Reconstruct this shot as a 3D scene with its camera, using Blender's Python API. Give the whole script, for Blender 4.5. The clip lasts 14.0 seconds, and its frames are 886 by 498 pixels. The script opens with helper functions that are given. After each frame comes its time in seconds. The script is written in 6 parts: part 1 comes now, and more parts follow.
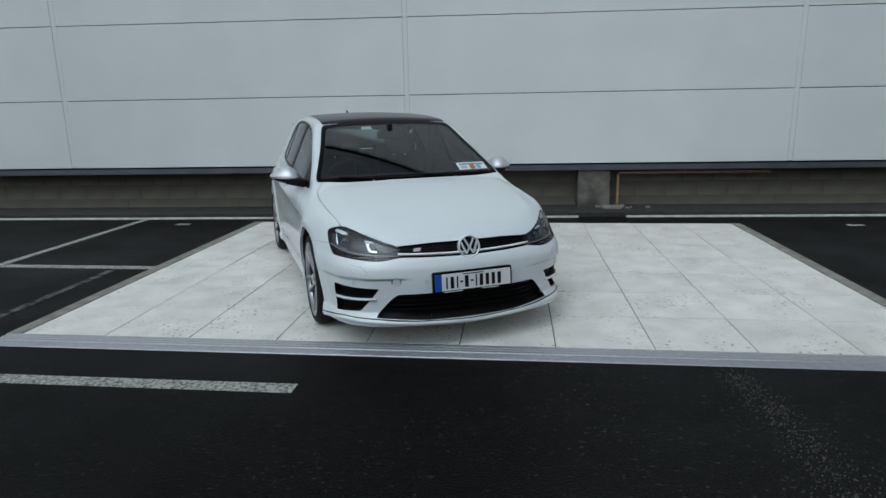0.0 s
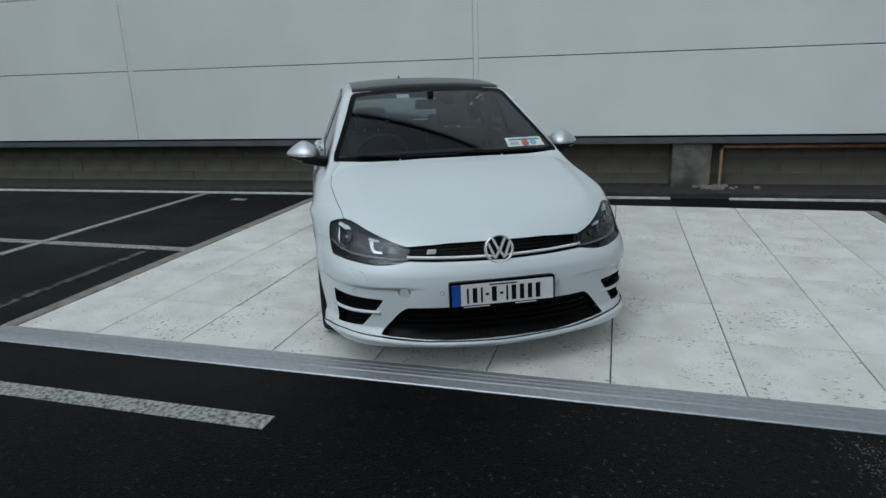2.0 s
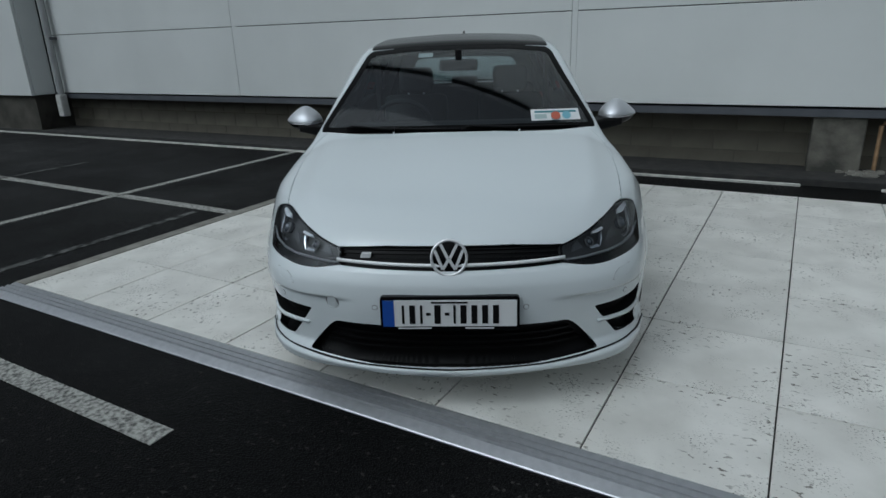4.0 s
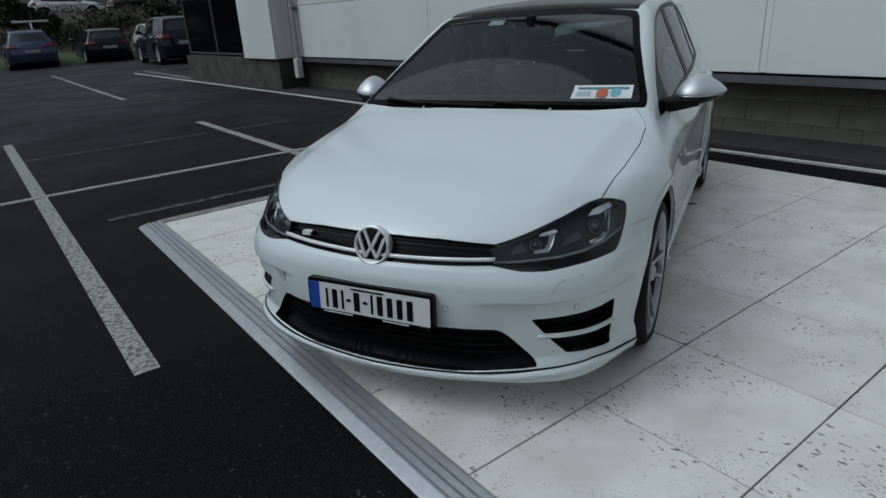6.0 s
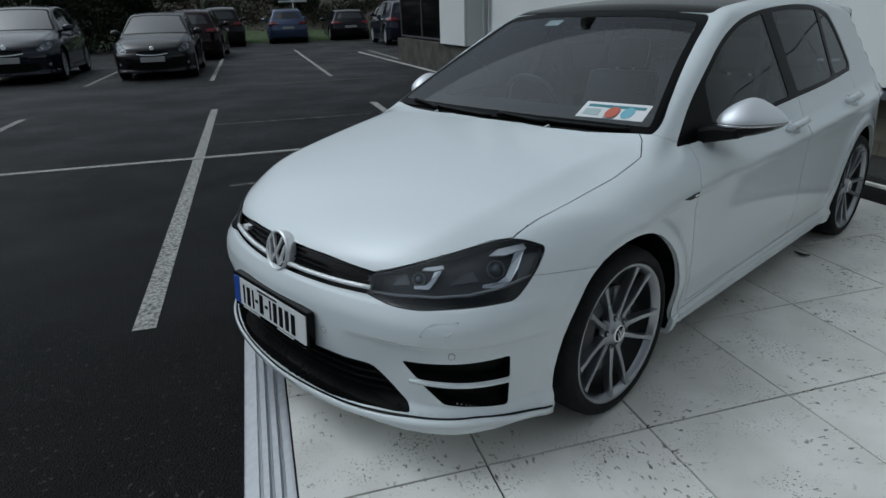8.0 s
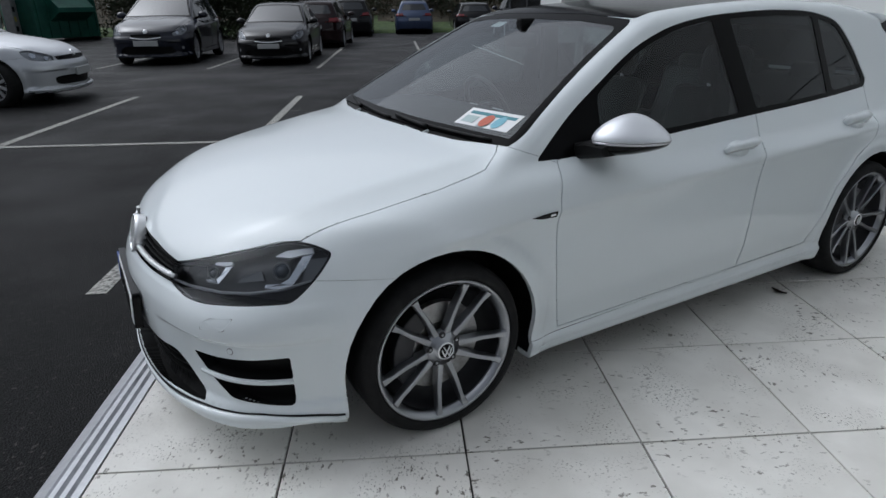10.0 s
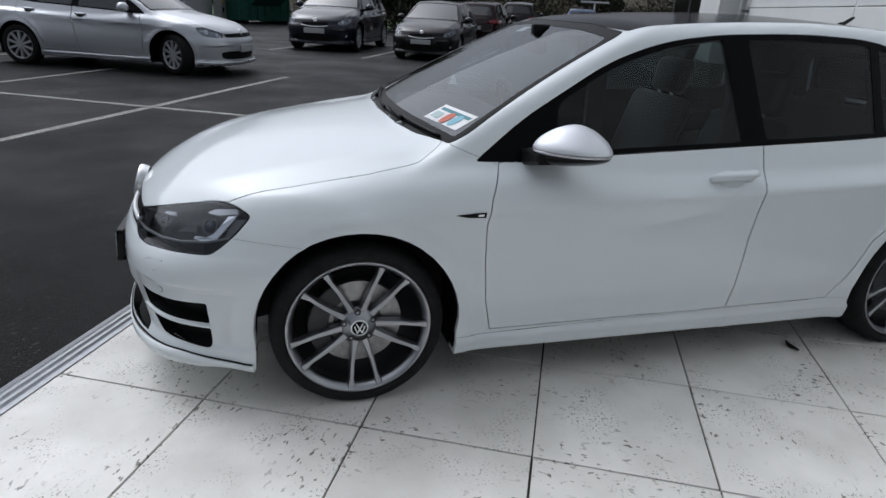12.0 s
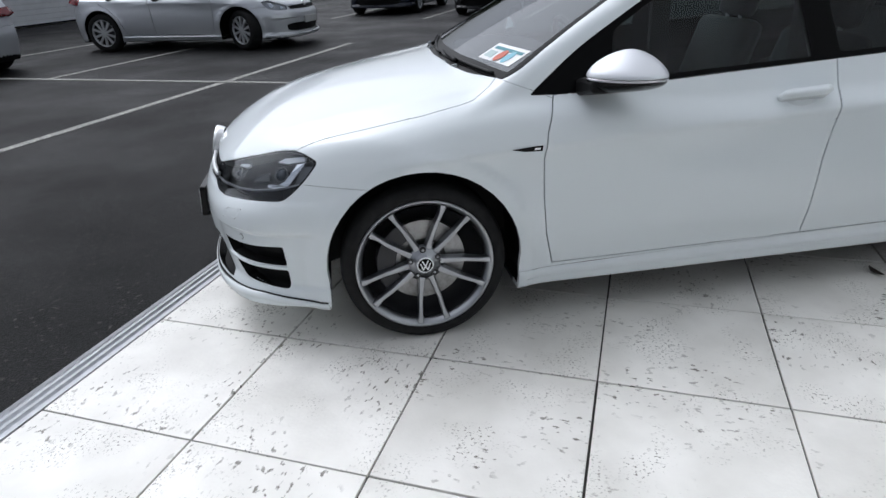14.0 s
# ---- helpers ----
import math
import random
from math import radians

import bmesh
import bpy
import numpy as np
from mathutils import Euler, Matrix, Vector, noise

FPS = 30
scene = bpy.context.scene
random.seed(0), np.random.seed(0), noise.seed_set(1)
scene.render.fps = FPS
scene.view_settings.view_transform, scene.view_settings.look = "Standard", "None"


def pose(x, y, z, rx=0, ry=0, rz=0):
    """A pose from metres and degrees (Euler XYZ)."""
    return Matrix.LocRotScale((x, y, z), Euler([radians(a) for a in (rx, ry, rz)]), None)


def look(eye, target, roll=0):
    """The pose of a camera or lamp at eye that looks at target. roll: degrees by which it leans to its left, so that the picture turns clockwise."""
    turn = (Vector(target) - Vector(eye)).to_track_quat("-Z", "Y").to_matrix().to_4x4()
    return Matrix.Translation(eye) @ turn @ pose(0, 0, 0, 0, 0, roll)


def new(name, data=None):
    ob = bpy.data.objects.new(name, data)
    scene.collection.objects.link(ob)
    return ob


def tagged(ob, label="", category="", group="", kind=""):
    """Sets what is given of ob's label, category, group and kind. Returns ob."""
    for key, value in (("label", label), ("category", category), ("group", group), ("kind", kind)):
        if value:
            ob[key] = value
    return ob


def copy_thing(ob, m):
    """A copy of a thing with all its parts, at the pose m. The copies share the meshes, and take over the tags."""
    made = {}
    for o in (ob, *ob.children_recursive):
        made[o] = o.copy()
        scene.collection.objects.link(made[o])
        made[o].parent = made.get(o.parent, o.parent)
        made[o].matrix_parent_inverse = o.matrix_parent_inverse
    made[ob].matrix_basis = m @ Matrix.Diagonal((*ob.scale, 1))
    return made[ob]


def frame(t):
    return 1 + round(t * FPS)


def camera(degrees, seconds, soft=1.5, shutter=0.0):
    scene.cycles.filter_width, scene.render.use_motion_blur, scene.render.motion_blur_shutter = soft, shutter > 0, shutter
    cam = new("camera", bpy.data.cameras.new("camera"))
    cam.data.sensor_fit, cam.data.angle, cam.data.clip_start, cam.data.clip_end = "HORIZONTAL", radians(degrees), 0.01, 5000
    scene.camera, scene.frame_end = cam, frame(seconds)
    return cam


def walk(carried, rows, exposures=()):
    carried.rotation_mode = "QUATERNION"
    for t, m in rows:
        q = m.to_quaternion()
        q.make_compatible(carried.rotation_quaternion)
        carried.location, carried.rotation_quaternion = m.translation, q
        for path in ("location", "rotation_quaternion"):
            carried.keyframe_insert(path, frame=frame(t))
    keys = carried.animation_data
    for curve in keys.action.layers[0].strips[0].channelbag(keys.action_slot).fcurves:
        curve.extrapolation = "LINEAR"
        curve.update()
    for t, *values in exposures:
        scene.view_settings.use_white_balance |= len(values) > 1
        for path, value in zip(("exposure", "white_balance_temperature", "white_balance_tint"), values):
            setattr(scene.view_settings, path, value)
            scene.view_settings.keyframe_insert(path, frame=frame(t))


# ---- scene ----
cam = camera(71.1, 14.0)
# stops, kelvin and tint: the clip's own camera opens up on the way
LIGHT = ((0.0, -0.12, 5650, 2), (1.5, -0.22, 5650, 2), (3.0, -0.34, 5650, 2), (4.0, -0.49, 5650, 2), (6.5, -0.31, 5600, 2), (8.0, -0.24, 5650, 3), (8.7, -0.36, 5700, 4), (10.8, 0.36, 5900, 11), (12.0, 0.28, 5900, 11), (12.5, 0.33, 5900, 11), (13.3, 0.40, 5900, 11), (14.0, 0.61, 5900, 11))
GZ = -0.03
PATH = [
    (0, (-0.279, -3.778, 1.513), (-0.503, -1.842, 1.065), -1.0),
    (0.5, (-0.207, -3.622, 1.505), (-0.567, -1.705, 1.064), -1.8),
    (1, (-0.106, -3.409, 1.497), (-0.561, -1.524, 1.007), 0.3),
    (1.5, (-0.078, -3.105, 1.472), (-0.528, -1.233, 0.931), -0.0),
    (2, (-0.019, -2.857, 1.475), (-0.545, -1.004, 0.938), -1.8),
    (2.5, (0.176, -2.611, 1.471), (-0.522, -0.832, 0.879), 0.6),
    (3, (0.322, -2.39, 1.473), (-0.393, -0.624, 0.866), -2.0),
    (3.5, (0.392, -2.086, 1.467), (-0.377, -0.349, 0.843), -0.6),
    (4, (0.546, -1.903, 1.451), (-0.402, -0.266, 0.803), -1.8),
    (6.3, (1.348, -0.831, 1.419), (-0.204, 0.216, 0.714), -2.1),
    (6.5, (1.366, -0.717, 1.399), (-0.213, 0.306, 0.72), -0.9),
    (7, (1.383, -0.469, 1.396), (-0.245, 0.435, 0.665), 0.2),
    (7.5, (1.501, -0.218, 1.409), (-0.21, 0.441, 0.609), 1.4),
    (8, (1.575, 0.036, 1.431), (-0.217, 0.55, 0.707), -1.7),
    (8.5, (1.528, 0.302, 1.438), (-0.272, 0.804, 0.727), 0.8),
    (8.7, (1.535, 0.389, 1.434), (-0.269, 0.851, 0.703), 0.3),
    (10.8, (1.832, 1.416, 1.46), (-0.012, 1.358, 0.688), -1.5),
    (11, (1.841, 1.486, 1.466), (0.006, 1.391, 0.677), -2.1),
    (11.5, (1.773, 1.646, 1.454), (-0.075, 1.431, 0.72), -0.5),
    (12, (1.772, 1.828, 1.435), (-0.059, 1.495, 0.703), 3.3),
    (12.5, (1.805, 1.935, 1.443), (-0.001, 1.461, 0.726), 0.4),
    (13, (1.843, 1.943, 1.43), (0.048, 1.425, 0.716), -0.1),
    (13.5, (1.86, 1.929, 1.412), (0.098, 1.365, 0.651), -2.6),
    (14, (1.863, 1.903, 1.375), (0.136, 1.35, 0.531), -2.5),
]
walk(cam, [(t, look(eye, target, roll)) for t, eye, target, roll in PATH], LIGHT)
# ---- light ----
world = bpy.data.worlds.new("sky")
scene.world = world
world.use_nodes = True
_nt = world.node_tree
_sky = _nt.nodes.new("ShaderNodeTexSky")
_sky.sky_type = "NISHITA"
_sky.sun_disc = False
_sky.sun_elevation = radians(53)
_sky.sun_rotation = radians(205)
_sky.air_density = 1.0
_sky.dust_density = 7.5
_sky.ozone_density = 1.0
_hs = _nt.nodes.new("ShaderNodeHueSaturation")
_hs.inputs["Saturation"].default_value = 0.18
_nt.links.new(_sky.outputs[0], _hs.inputs["Color"])
_nt.links.new(_hs.outputs[0], _nt.nodes["Background"].inputs[0])
_nt.nodes["Background"].inputs[1].default_value = 0.082
sun_data = bpy.data.lights.new("sun", "SUN")
sun_data.energy, sun_data.angle, sun_data.color = 0.52, radians(100), (1.0, 0.97, 0.93)
sun = new("sun", sun_data)
sun.matrix_world = look((0, 0, 20), (5.7, 12.2, 0))


# ---- materials ----
def material(name, base=(0.5, 0.5, 0.5), rough=0.5, metal=0.0, base2=None, scale=20.0, detail=6.0, bump=0.0, bscale=None,
             coat=0.0, emit=None, power=0.0, spread=(0.35, 0.65), rvar=0.0, island=0.0, alpha=1.0, spec=0.5):
    m = bpy.data.materials.new(name)
    m.use_nodes = True
    nt = m.node_tree
    b = nt.nodes["Principled BSDF"]
    b.inputs["Base Color"].default_value = (*base, 1)
    b.inputs["Roughness"].default_value = rough
    b.inputs["Metallic"].default_value = metal
    b.inputs["Coat Weight"].default_value = coat
    b.inputs["Coat Roughness"].default_value = 0.03
    b.inputs["Specular IOR Level"].default_value = spec
    if emit:
        b.inputs["Emission Color"].default_value = (*emit, 1)
        b.inputs["Emission Strength"].default_value = power
    tc = nt.nodes.new("ShaderNodeTexCoord")
    col = None
    if base2:
        n = nt.nodes.new("ShaderNodeTexNoise")
        n.inputs["Scale"].default_value, n.inputs["Detail"].default_value = scale, detail
        nt.links.new(tc.outputs["Object"], n.inputs["Vector"])
        r = nt.nodes.new("ShaderNodeValToRGB")
        r.color_ramp.elements[0].position, r.color_ramp.elements[1].position = spread
        r.color_ramp.elements[0].color, r.color_ramp.elements[1].color = (*base, 1), (*base2, 1)
        nt.links.new(n.outputs["Fac"], r.inputs["Fac"])
        col = r.outputs["Color"]
        if rvar:
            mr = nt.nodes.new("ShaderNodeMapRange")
            mr.inputs["To Min"].default_value, mr.inputs["To Max"].default_value = rough - rvar, rough + rvar
            nt.links.new(n.outputs["Fac"], mr.inputs["Value"])
            nt.links.new(mr.outputs[0], b.inputs["Roughness"])
    if island and col:
        oi = nt.nodes.new("ShaderNodeObjectInfo")
        hv = nt.nodes.new("ShaderNodeHueSaturation")
        mr = nt.nodes.new("ShaderNodeMapRange")
        mr.inputs["To Min"].default_value, mr.inputs["To Max"].default_value = 1 - island, 1 + island
        nt.links.new(oi.outputs["Random"], mr.inputs["Value"])
        nt.links.new(mr.outputs[0], hv.inputs["Value"])
        nt.links.new(col, hv.inputs["Color"])
        col = hv.outputs["Color"]
    if col:
        nt.links.new(col, b.inputs["Base Color"])
    if bump:
        n2 = nt.nodes.new("ShaderNodeTexNoise")
        n2.inputs["Scale"].default_value, n2.inputs["Detail"].default_value = bscale or scale * 4, 4
        nt.links.new(tc.outputs["Object"], n2.inputs["Vector"])
        bp = nt.nodes.new("ShaderNodeBump")
        bp.inputs["Strength"].default_value, bp.inputs["Distance"].default_value = bump, 0.01
        nt.links.new(n2.outputs["Fac"], bp.inputs["Height"])
        nt.links.new(bp.outputs[0], b.inputs["Normal"])
    return m


def glass_material(name, tint=(0.6, 0.65, 0.65), ior=1.5, boost=1.0):
    m = bpy.data.materials.new(name)
    m.use_nodes = True
    nt = m.node_tree
    for n in list(nt.nodes):
        if n.type != "OUTPUT_MATERIAL":
            nt.nodes.remove(n)
    out = [n for n in nt.nodes if n.type == "OUTPUT_MATERIAL"][0]
    tr = nt.nodes.new("ShaderNodeBsdfTransparent")
    tr.inputs[0].default_value = (*tint, 1)
    gl = nt.nodes.new("ShaderNodeBsdfGlossy")
    gl.inputs["Roughness"].default_value = 0.02
    gl.inputs["Color"].default_value = (0.95, 0.97, 1, 1)
    fr = nt.nodes.new("ShaderNodeFresnel")
    fr.inputs["IOR"].default_value = ior
    mx = nt.nodes.new("ShaderNodeMixShader")
    nt.links.new(fr.outputs[0], mx.inputs[0])
    nt.links.new(tr.outputs[0], mx.inputs[1])
    nt.links.new(gl.outputs[0], mx.inputs[2])
    nt.links.new(mx.outputs[0], out.inputs[0])
    return m


PAINT = material("white_paint", (0.705, 0.75, 0.767), 0.5, coat=1.0, spec=0.15)
BLACK = material("black_plastic", (0.005, 0.005, 0.0053), 0.5, spec=0.16)
GLOSSBLACK = material("gloss_black", (0.004, 0.004, 0.0045), 0.10, spec=0.13)
RUBBER = material("rubber", (0.008, 0.008, 0.0085), 0.75, base2=(0.014, 0.014, 0.014), spec=0.2, scale=30, bump=0.15, bscale=200)
CHROME = material("chrome", (0.88, 0.89, 0.90), 0.30, 0.55)
SATIN = material("satin_silver", (0.72, 0.735, 0.765), 0.50, 0.85)
ALLOY = material("alloy_grey", (0.35, 0.36, 0.38), 0.28, 0.9, coat=0.5)
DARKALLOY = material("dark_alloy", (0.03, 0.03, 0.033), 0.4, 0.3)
DISC = material("brake_steel", (0.36, 0.36, 0.36), 0.42, 1.0, base2=(0.26, 0.255, 0.25), scale=40)
GLASS = glass_material("window_glass", (0.55, 0.64, 0.65), 1.72)
TINTED = glass_material("tinted_glass", (0.20, 0.24, 0.24), 1.30)
SIDEGLASS = glass_material("side_glass", (0.46, 0.54, 0.54), 1.36)
LENS = glass_material("lamp_lens", (0.93, 0.95, 0.97), 1.46)
CABIN = material("cabin_trim", (0.02, 0.02, 0.022), 0.7, base2=(0.03, 0.03, 0.032), scale=60)
LEATHER = material("seat_leather", (0.025, 0.025, 0.027), 0.5, base2=(0.035, 0.035, 0.036), scale=25)
PLATEWHITE = material("plate_white", (0.75, 0.76, 0.76), 0.4)
PLATEBLUE = material("plate_blue", (0.02, 0.08, 0.38), 0.4)
REDLENS = material("red_lens", (0.16, 0.006, 0.010), 0.15, coat=0.5)


def asphalt_material():
    """Damp tarmac: fine stones in dark binder, with broad dry and wet patches."""
    m = bpy.data.materials.new("asphalt")
    m.use_nodes = True
    nt = m.node_tree
    b = nt.nodes["Principled BSDF"]
    tc = nt.nodes.new("ShaderNodeTexCoord")

    def noise_node(scale, detail):
        n = nt.nodes.new("ShaderNodeTexNoise")
        n.inputs["Scale"].default_value, n.inputs["Detail"].default_value = scale, detail
        nt.links.new(tc.outputs["Object"], n.inputs["Vector"])
        return n

    def ramp_node(src, a, b_, ca, cb):
        r = nt.nodes.new("ShaderNodeValToRGB")
        r.color_ramp.elements[0].position, r.color_ramp.elements[1].position = a, b_
        r.color_ramp.elements[0].color, r.color_ramp.elements[1].color = (*ca, 1), (*cb, 1)
        nt.links.new(src, r.inputs["Fac"])
        return r
    stones = nt.nodes.new("ShaderNodeTexVoronoi")
    stones.inputs["Scale"].default_value = 140
    nt.links.new(tc.outputs["Object"], stones.inputs["Vector"])
    fine = ramp_node(stones.outputs["Distance"], 0.15, 0.75, (0.0115, 0.0113, 0.0112), (0.0012, 0.0012, 0.0014))
    specks = ramp_node(noise_node(38, 3).outputs["Fac"], 0.635, 0.69, (0, 0, 0), (1, 1, 1))
    mix = nt.nodes.new("ShaderNodeMix")
    mix.data_type = "RGBA"
    nt.links.new(specks.outputs["Color"], mix.inputs["Factor"])
    nt.links.new(fine.outputs["Color"], mix.inputs["A"])
    mix.inputs["B"].default_value = (0.048, 0.045, 0.042, 1)
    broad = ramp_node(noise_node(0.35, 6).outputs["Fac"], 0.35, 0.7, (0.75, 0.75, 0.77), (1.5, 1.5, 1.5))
    mul = nt.nodes.new("ShaderNodeMix")
    mul.data_type, mul.blend_type = "RGBA", "MULTIPLY"
    mul.inputs["Factor"].default_value = 1.0
    nt.links.new(mix.outputs["Result"], mul.inputs["A"])
    nt.links.new(broad.outputs["Color"], mul.inputs["B"])
    # paler towards the far bays: grazing sky sheen put into the base colour
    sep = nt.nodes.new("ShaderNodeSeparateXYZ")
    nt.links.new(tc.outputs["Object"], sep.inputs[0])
    far_sheen = nt.nodes.new("ShaderNodeMapRange")
    far_sheen.interpolation_type = "SMOOTHSTEP"
    far_sheen.inputs["From Min"].default_value, far_sheen.inputs["From Max"].default_value = -3.5, -17.0
    far_sheen.inputs["To Min"].default_value, far_sheen.inputs["To Max"].default_value = 0.9, 5.0
    nt.links.new(sep.outputs["X"], far_sheen.inputs["Value"])
    # a dark stain with a ragged edge in front of the pad
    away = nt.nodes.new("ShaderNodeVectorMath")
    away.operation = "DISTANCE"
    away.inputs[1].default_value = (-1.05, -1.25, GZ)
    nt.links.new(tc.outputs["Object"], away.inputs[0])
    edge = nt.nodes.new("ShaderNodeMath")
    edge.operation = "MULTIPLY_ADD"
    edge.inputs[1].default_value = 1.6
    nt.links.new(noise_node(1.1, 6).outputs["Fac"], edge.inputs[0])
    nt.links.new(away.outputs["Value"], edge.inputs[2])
    patchy = nt.nodes.new("ShaderNodeMapRange")
    patchy.interpolation_type = "SMOOTHSTEP"
    patchy.inputs["From Min"].default_value, patchy.inputs["From Max"].default_value = 1.3, 2.3
    patchy.inputs["To Min"].default_value, patchy.inputs["To Max"].default_value = 0.78, 1.0
    nt.links.new(edge.outputs[0], patchy.inputs["Value"])
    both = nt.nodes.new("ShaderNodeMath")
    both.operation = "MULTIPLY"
    nt.links.new(far_sheen.outputs[0], both.inputs[0])
    nt.links.new(patchy.outputs[0], both.inputs[1])
    # the stone colour is scaled by both factors, no wear involved
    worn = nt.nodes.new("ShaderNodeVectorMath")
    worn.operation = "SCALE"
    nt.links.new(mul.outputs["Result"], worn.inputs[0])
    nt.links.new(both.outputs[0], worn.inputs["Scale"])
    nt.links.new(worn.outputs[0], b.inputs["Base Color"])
    rr = nt.nodes.new("ShaderNodeMapRange")
    rr.inputs["From Min"].default_value, rr.inputs["From Max"].default_value = 0.3, 0.7
    rr.inputs["To Min"].default_value, rr.inputs["To Max"].default_value = 0.42, 0.66
    nt.links.new(noise_node(0.8, 5).outputs["Fac"], rr.inputs["Value"])
    nt.links.new(rr.outputs[0], b.inputs["Roughness"])
    # inside the stain the gloss is lowered too
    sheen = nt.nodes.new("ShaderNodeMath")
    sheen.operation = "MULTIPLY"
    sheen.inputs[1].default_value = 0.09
    nt.links.new(patchy.outputs[0], sheen.inputs[0])
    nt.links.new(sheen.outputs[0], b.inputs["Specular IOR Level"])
    bp = nt.nodes.new("ShaderNodeBump")
    bp.inputs["Strength"].default_value, bp.inputs["Distance"].default_value = 0.7, 0.004
    nt.links.new(stones.outputs["Distance"], bp.inputs["Height"])
    nt.links.new(bp.outputs[0], b.inputs["Normal"])
    return m


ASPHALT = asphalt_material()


def tile_material():
    """Pale honed limestone: soft clouds, and dark pits and grime specks that gather in places."""
    m = material("limestone_tile", (0.66, 0.645, 0.60), 0.42, base2=(0.79, 0.775, 0.73), scale=3.5, detail=10, bump=0.10, bscale=70, island=0.05, rvar=0.12)
    nt = m.node_tree
    b = nt.nodes["Principled BSDF"]
    src = b.inputs["Base Color"].links[0].from_socket
    tc = [n for n in nt.nodes if n.type == "TEX_COORD"][0]
    oi = nt.nodes.new("ShaderNodeObjectInfo")
    mp = nt.nodes.new("ShaderNodeVectorMath")
    mp.operation = "MULTIPLY_ADD"
    sc = nt.nodes.new("ShaderNodeVectorMath")
    sc.operation = "SCALE"
    sc.inputs[0].default_value = (37.0, 19.0, 0.0)
    nt.links.new(oi.outputs["Random"], sc.inputs["Scale"])
    mp.inputs[1].default_value = (1, 1, 1)
    nt.links.new(tc.outputs["Object"], mp.inputs[0])
    nt.links.new(sc.outputs[0], mp.inputs[2])

    def level(scale, detail, lo, hi, squash=None):
        n = nt.nodes.new("ShaderNodeTexNoise")
        n.inputs["Scale"].default_value, n.inputs["Detail"].default_value = scale, detail
        vec = mp.outputs[0]
        if squash:
            q = nt.nodes.new("ShaderNodeVectorMath")
            q.operation = "MULTIPLY"
            q.inputs[1].default_value = squash
            nt.links.new(vec, q.inputs[0])
            vec = q.outputs[0]
        nt.links.new(vec, n.inputs["Vector"])
        r = nt.nodes.new("ShaderNodeMapRange")
        r.inputs["From Min"].default_value, r.inputs["From Max"].default_value = lo, hi
        nt.links.new(n.outputs["Fac"], r.inputs["Value"])
        return r.outputs[0]
    def times(a, b_, op="MULTIPLY"):
        n = nt.nodes.new("ShaderNodeMath")
        n.operation = op
        nt.links.new(a, n.inputs[0])
        nt.links.new(b_, n.inputs[1])
        return n
    coarse = times(level(48, 3, 0.60, 0.66, (1, 0.55, 1)), level(2.6, 4, 0.47, 0.60))
    fine = times(level(125, 3, 0.58, 0.66, (1, 0.7, 1)), level(4.5, 5, 0.50, 0.62))
    mul = times(coarse.outputs[0], fine.outputs[0], "MAXIMUM")
    mix = nt.nodes.new("ShaderNodeMix")
    mix.data_type = "RGBA"
    nt.links.new(mul.outputs[0], mix.inputs["Factor"])
    nt.links.new(src, mix.inputs["A"])
    mix.inputs["B"].default_value = (0.16, 0.148, 0.122, 1)
    grime = level(1.6, 8, 0.50, 0.85)
    g2 = nt.nodes.new("ShaderNodeMath")
    g2.operation = "MULTIPLY"
    g2.inputs[1].default_value = 0.55
    nt.links.new(grime, g2.inputs[0])
    mix2 = nt.nodes.new("ShaderNodeMix")
    mix2.data_type = "RGBA"
    nt.links.new(g2.outputs[0], mix2.inputs["Factor"])
    nt.links.new(mix.outputs["Result"], mix2.inputs["A"])
    mix2.inputs["B"].default_value = (0.36, 0.35, 0.31, 1)
    nt.links.new(mix2.outputs["Result"], b.inputs["Base Color"])
    return m


TILE = tile_material()
MORTAR = material("joint_mortar", (0.025, 0.025, 0.023), 0.9, base2=(0.05, 0.048, 0.043), scale=30)
ALU = material("aluminium", (0.50, 0.51, 0.53), 0.36, 0.75, base2=(0.44, 0.45, 0.47), scale=30, bump=0.06)
CONCRETE = material("concrete", (0.17, 0.16, 0.14), 0.85, base2=(0.27, 0.26, 0.23), scale=8, bump=0.4, bscale=50)
BLOCK = material("concrete_block", (0.085, 0.078, 0.062), 0.9, base2=(0.170, 0.156, 0.124), scale=1.3, detail=11, bump=0.4, bscale=70, island=0.035)
BLOCKJOINT = material("block_mortar", (0.085, 0.078, 0.062), 0.95, base2=(0.135, 0.124, 0.10), scale=1.3, detail=10)
PIER = material("stained_pier", (0.050, 0.050, 0.042), 0.9, base2=(0.17, 0.16, 0.135), scale=4, detail=10, bump=0.5, bscale=40)
KERBWHITE = material("kerb_paint", (0.42, 0.42, 0.39), 0.7, base2=(0.62, 0.61, 0.57), scale=12, detail=10)
CLAD = material("cladding_panel", (0.665, 0.685, 0.675), 0.45, base2=(0.715, 0.735, 0.725), scale=0.9, bump=0.02, bscale=8)
FLASH = material("steel_flashing", (0.045, 0.05, 0.06), 0.45, 0.3, base2=(0.065, 0.07, 0.08), scale=3)
LINE = material("road_paint", (0.10, 0.10, 0.094), 0.8, base2=(0.42, 0.415, 0.385), scale=48, detail=12, bump=0.6, bscale=90, spread=(0.34, 0.60), spec=0.2)
FAINT = material("worn_road_paint", (0.016, 0.016, 0.016), 0.7, spec=0.1, base2=(0.16, 0.16, 0.155), scale=14, detail=12, spread=(0.36, 0.72))


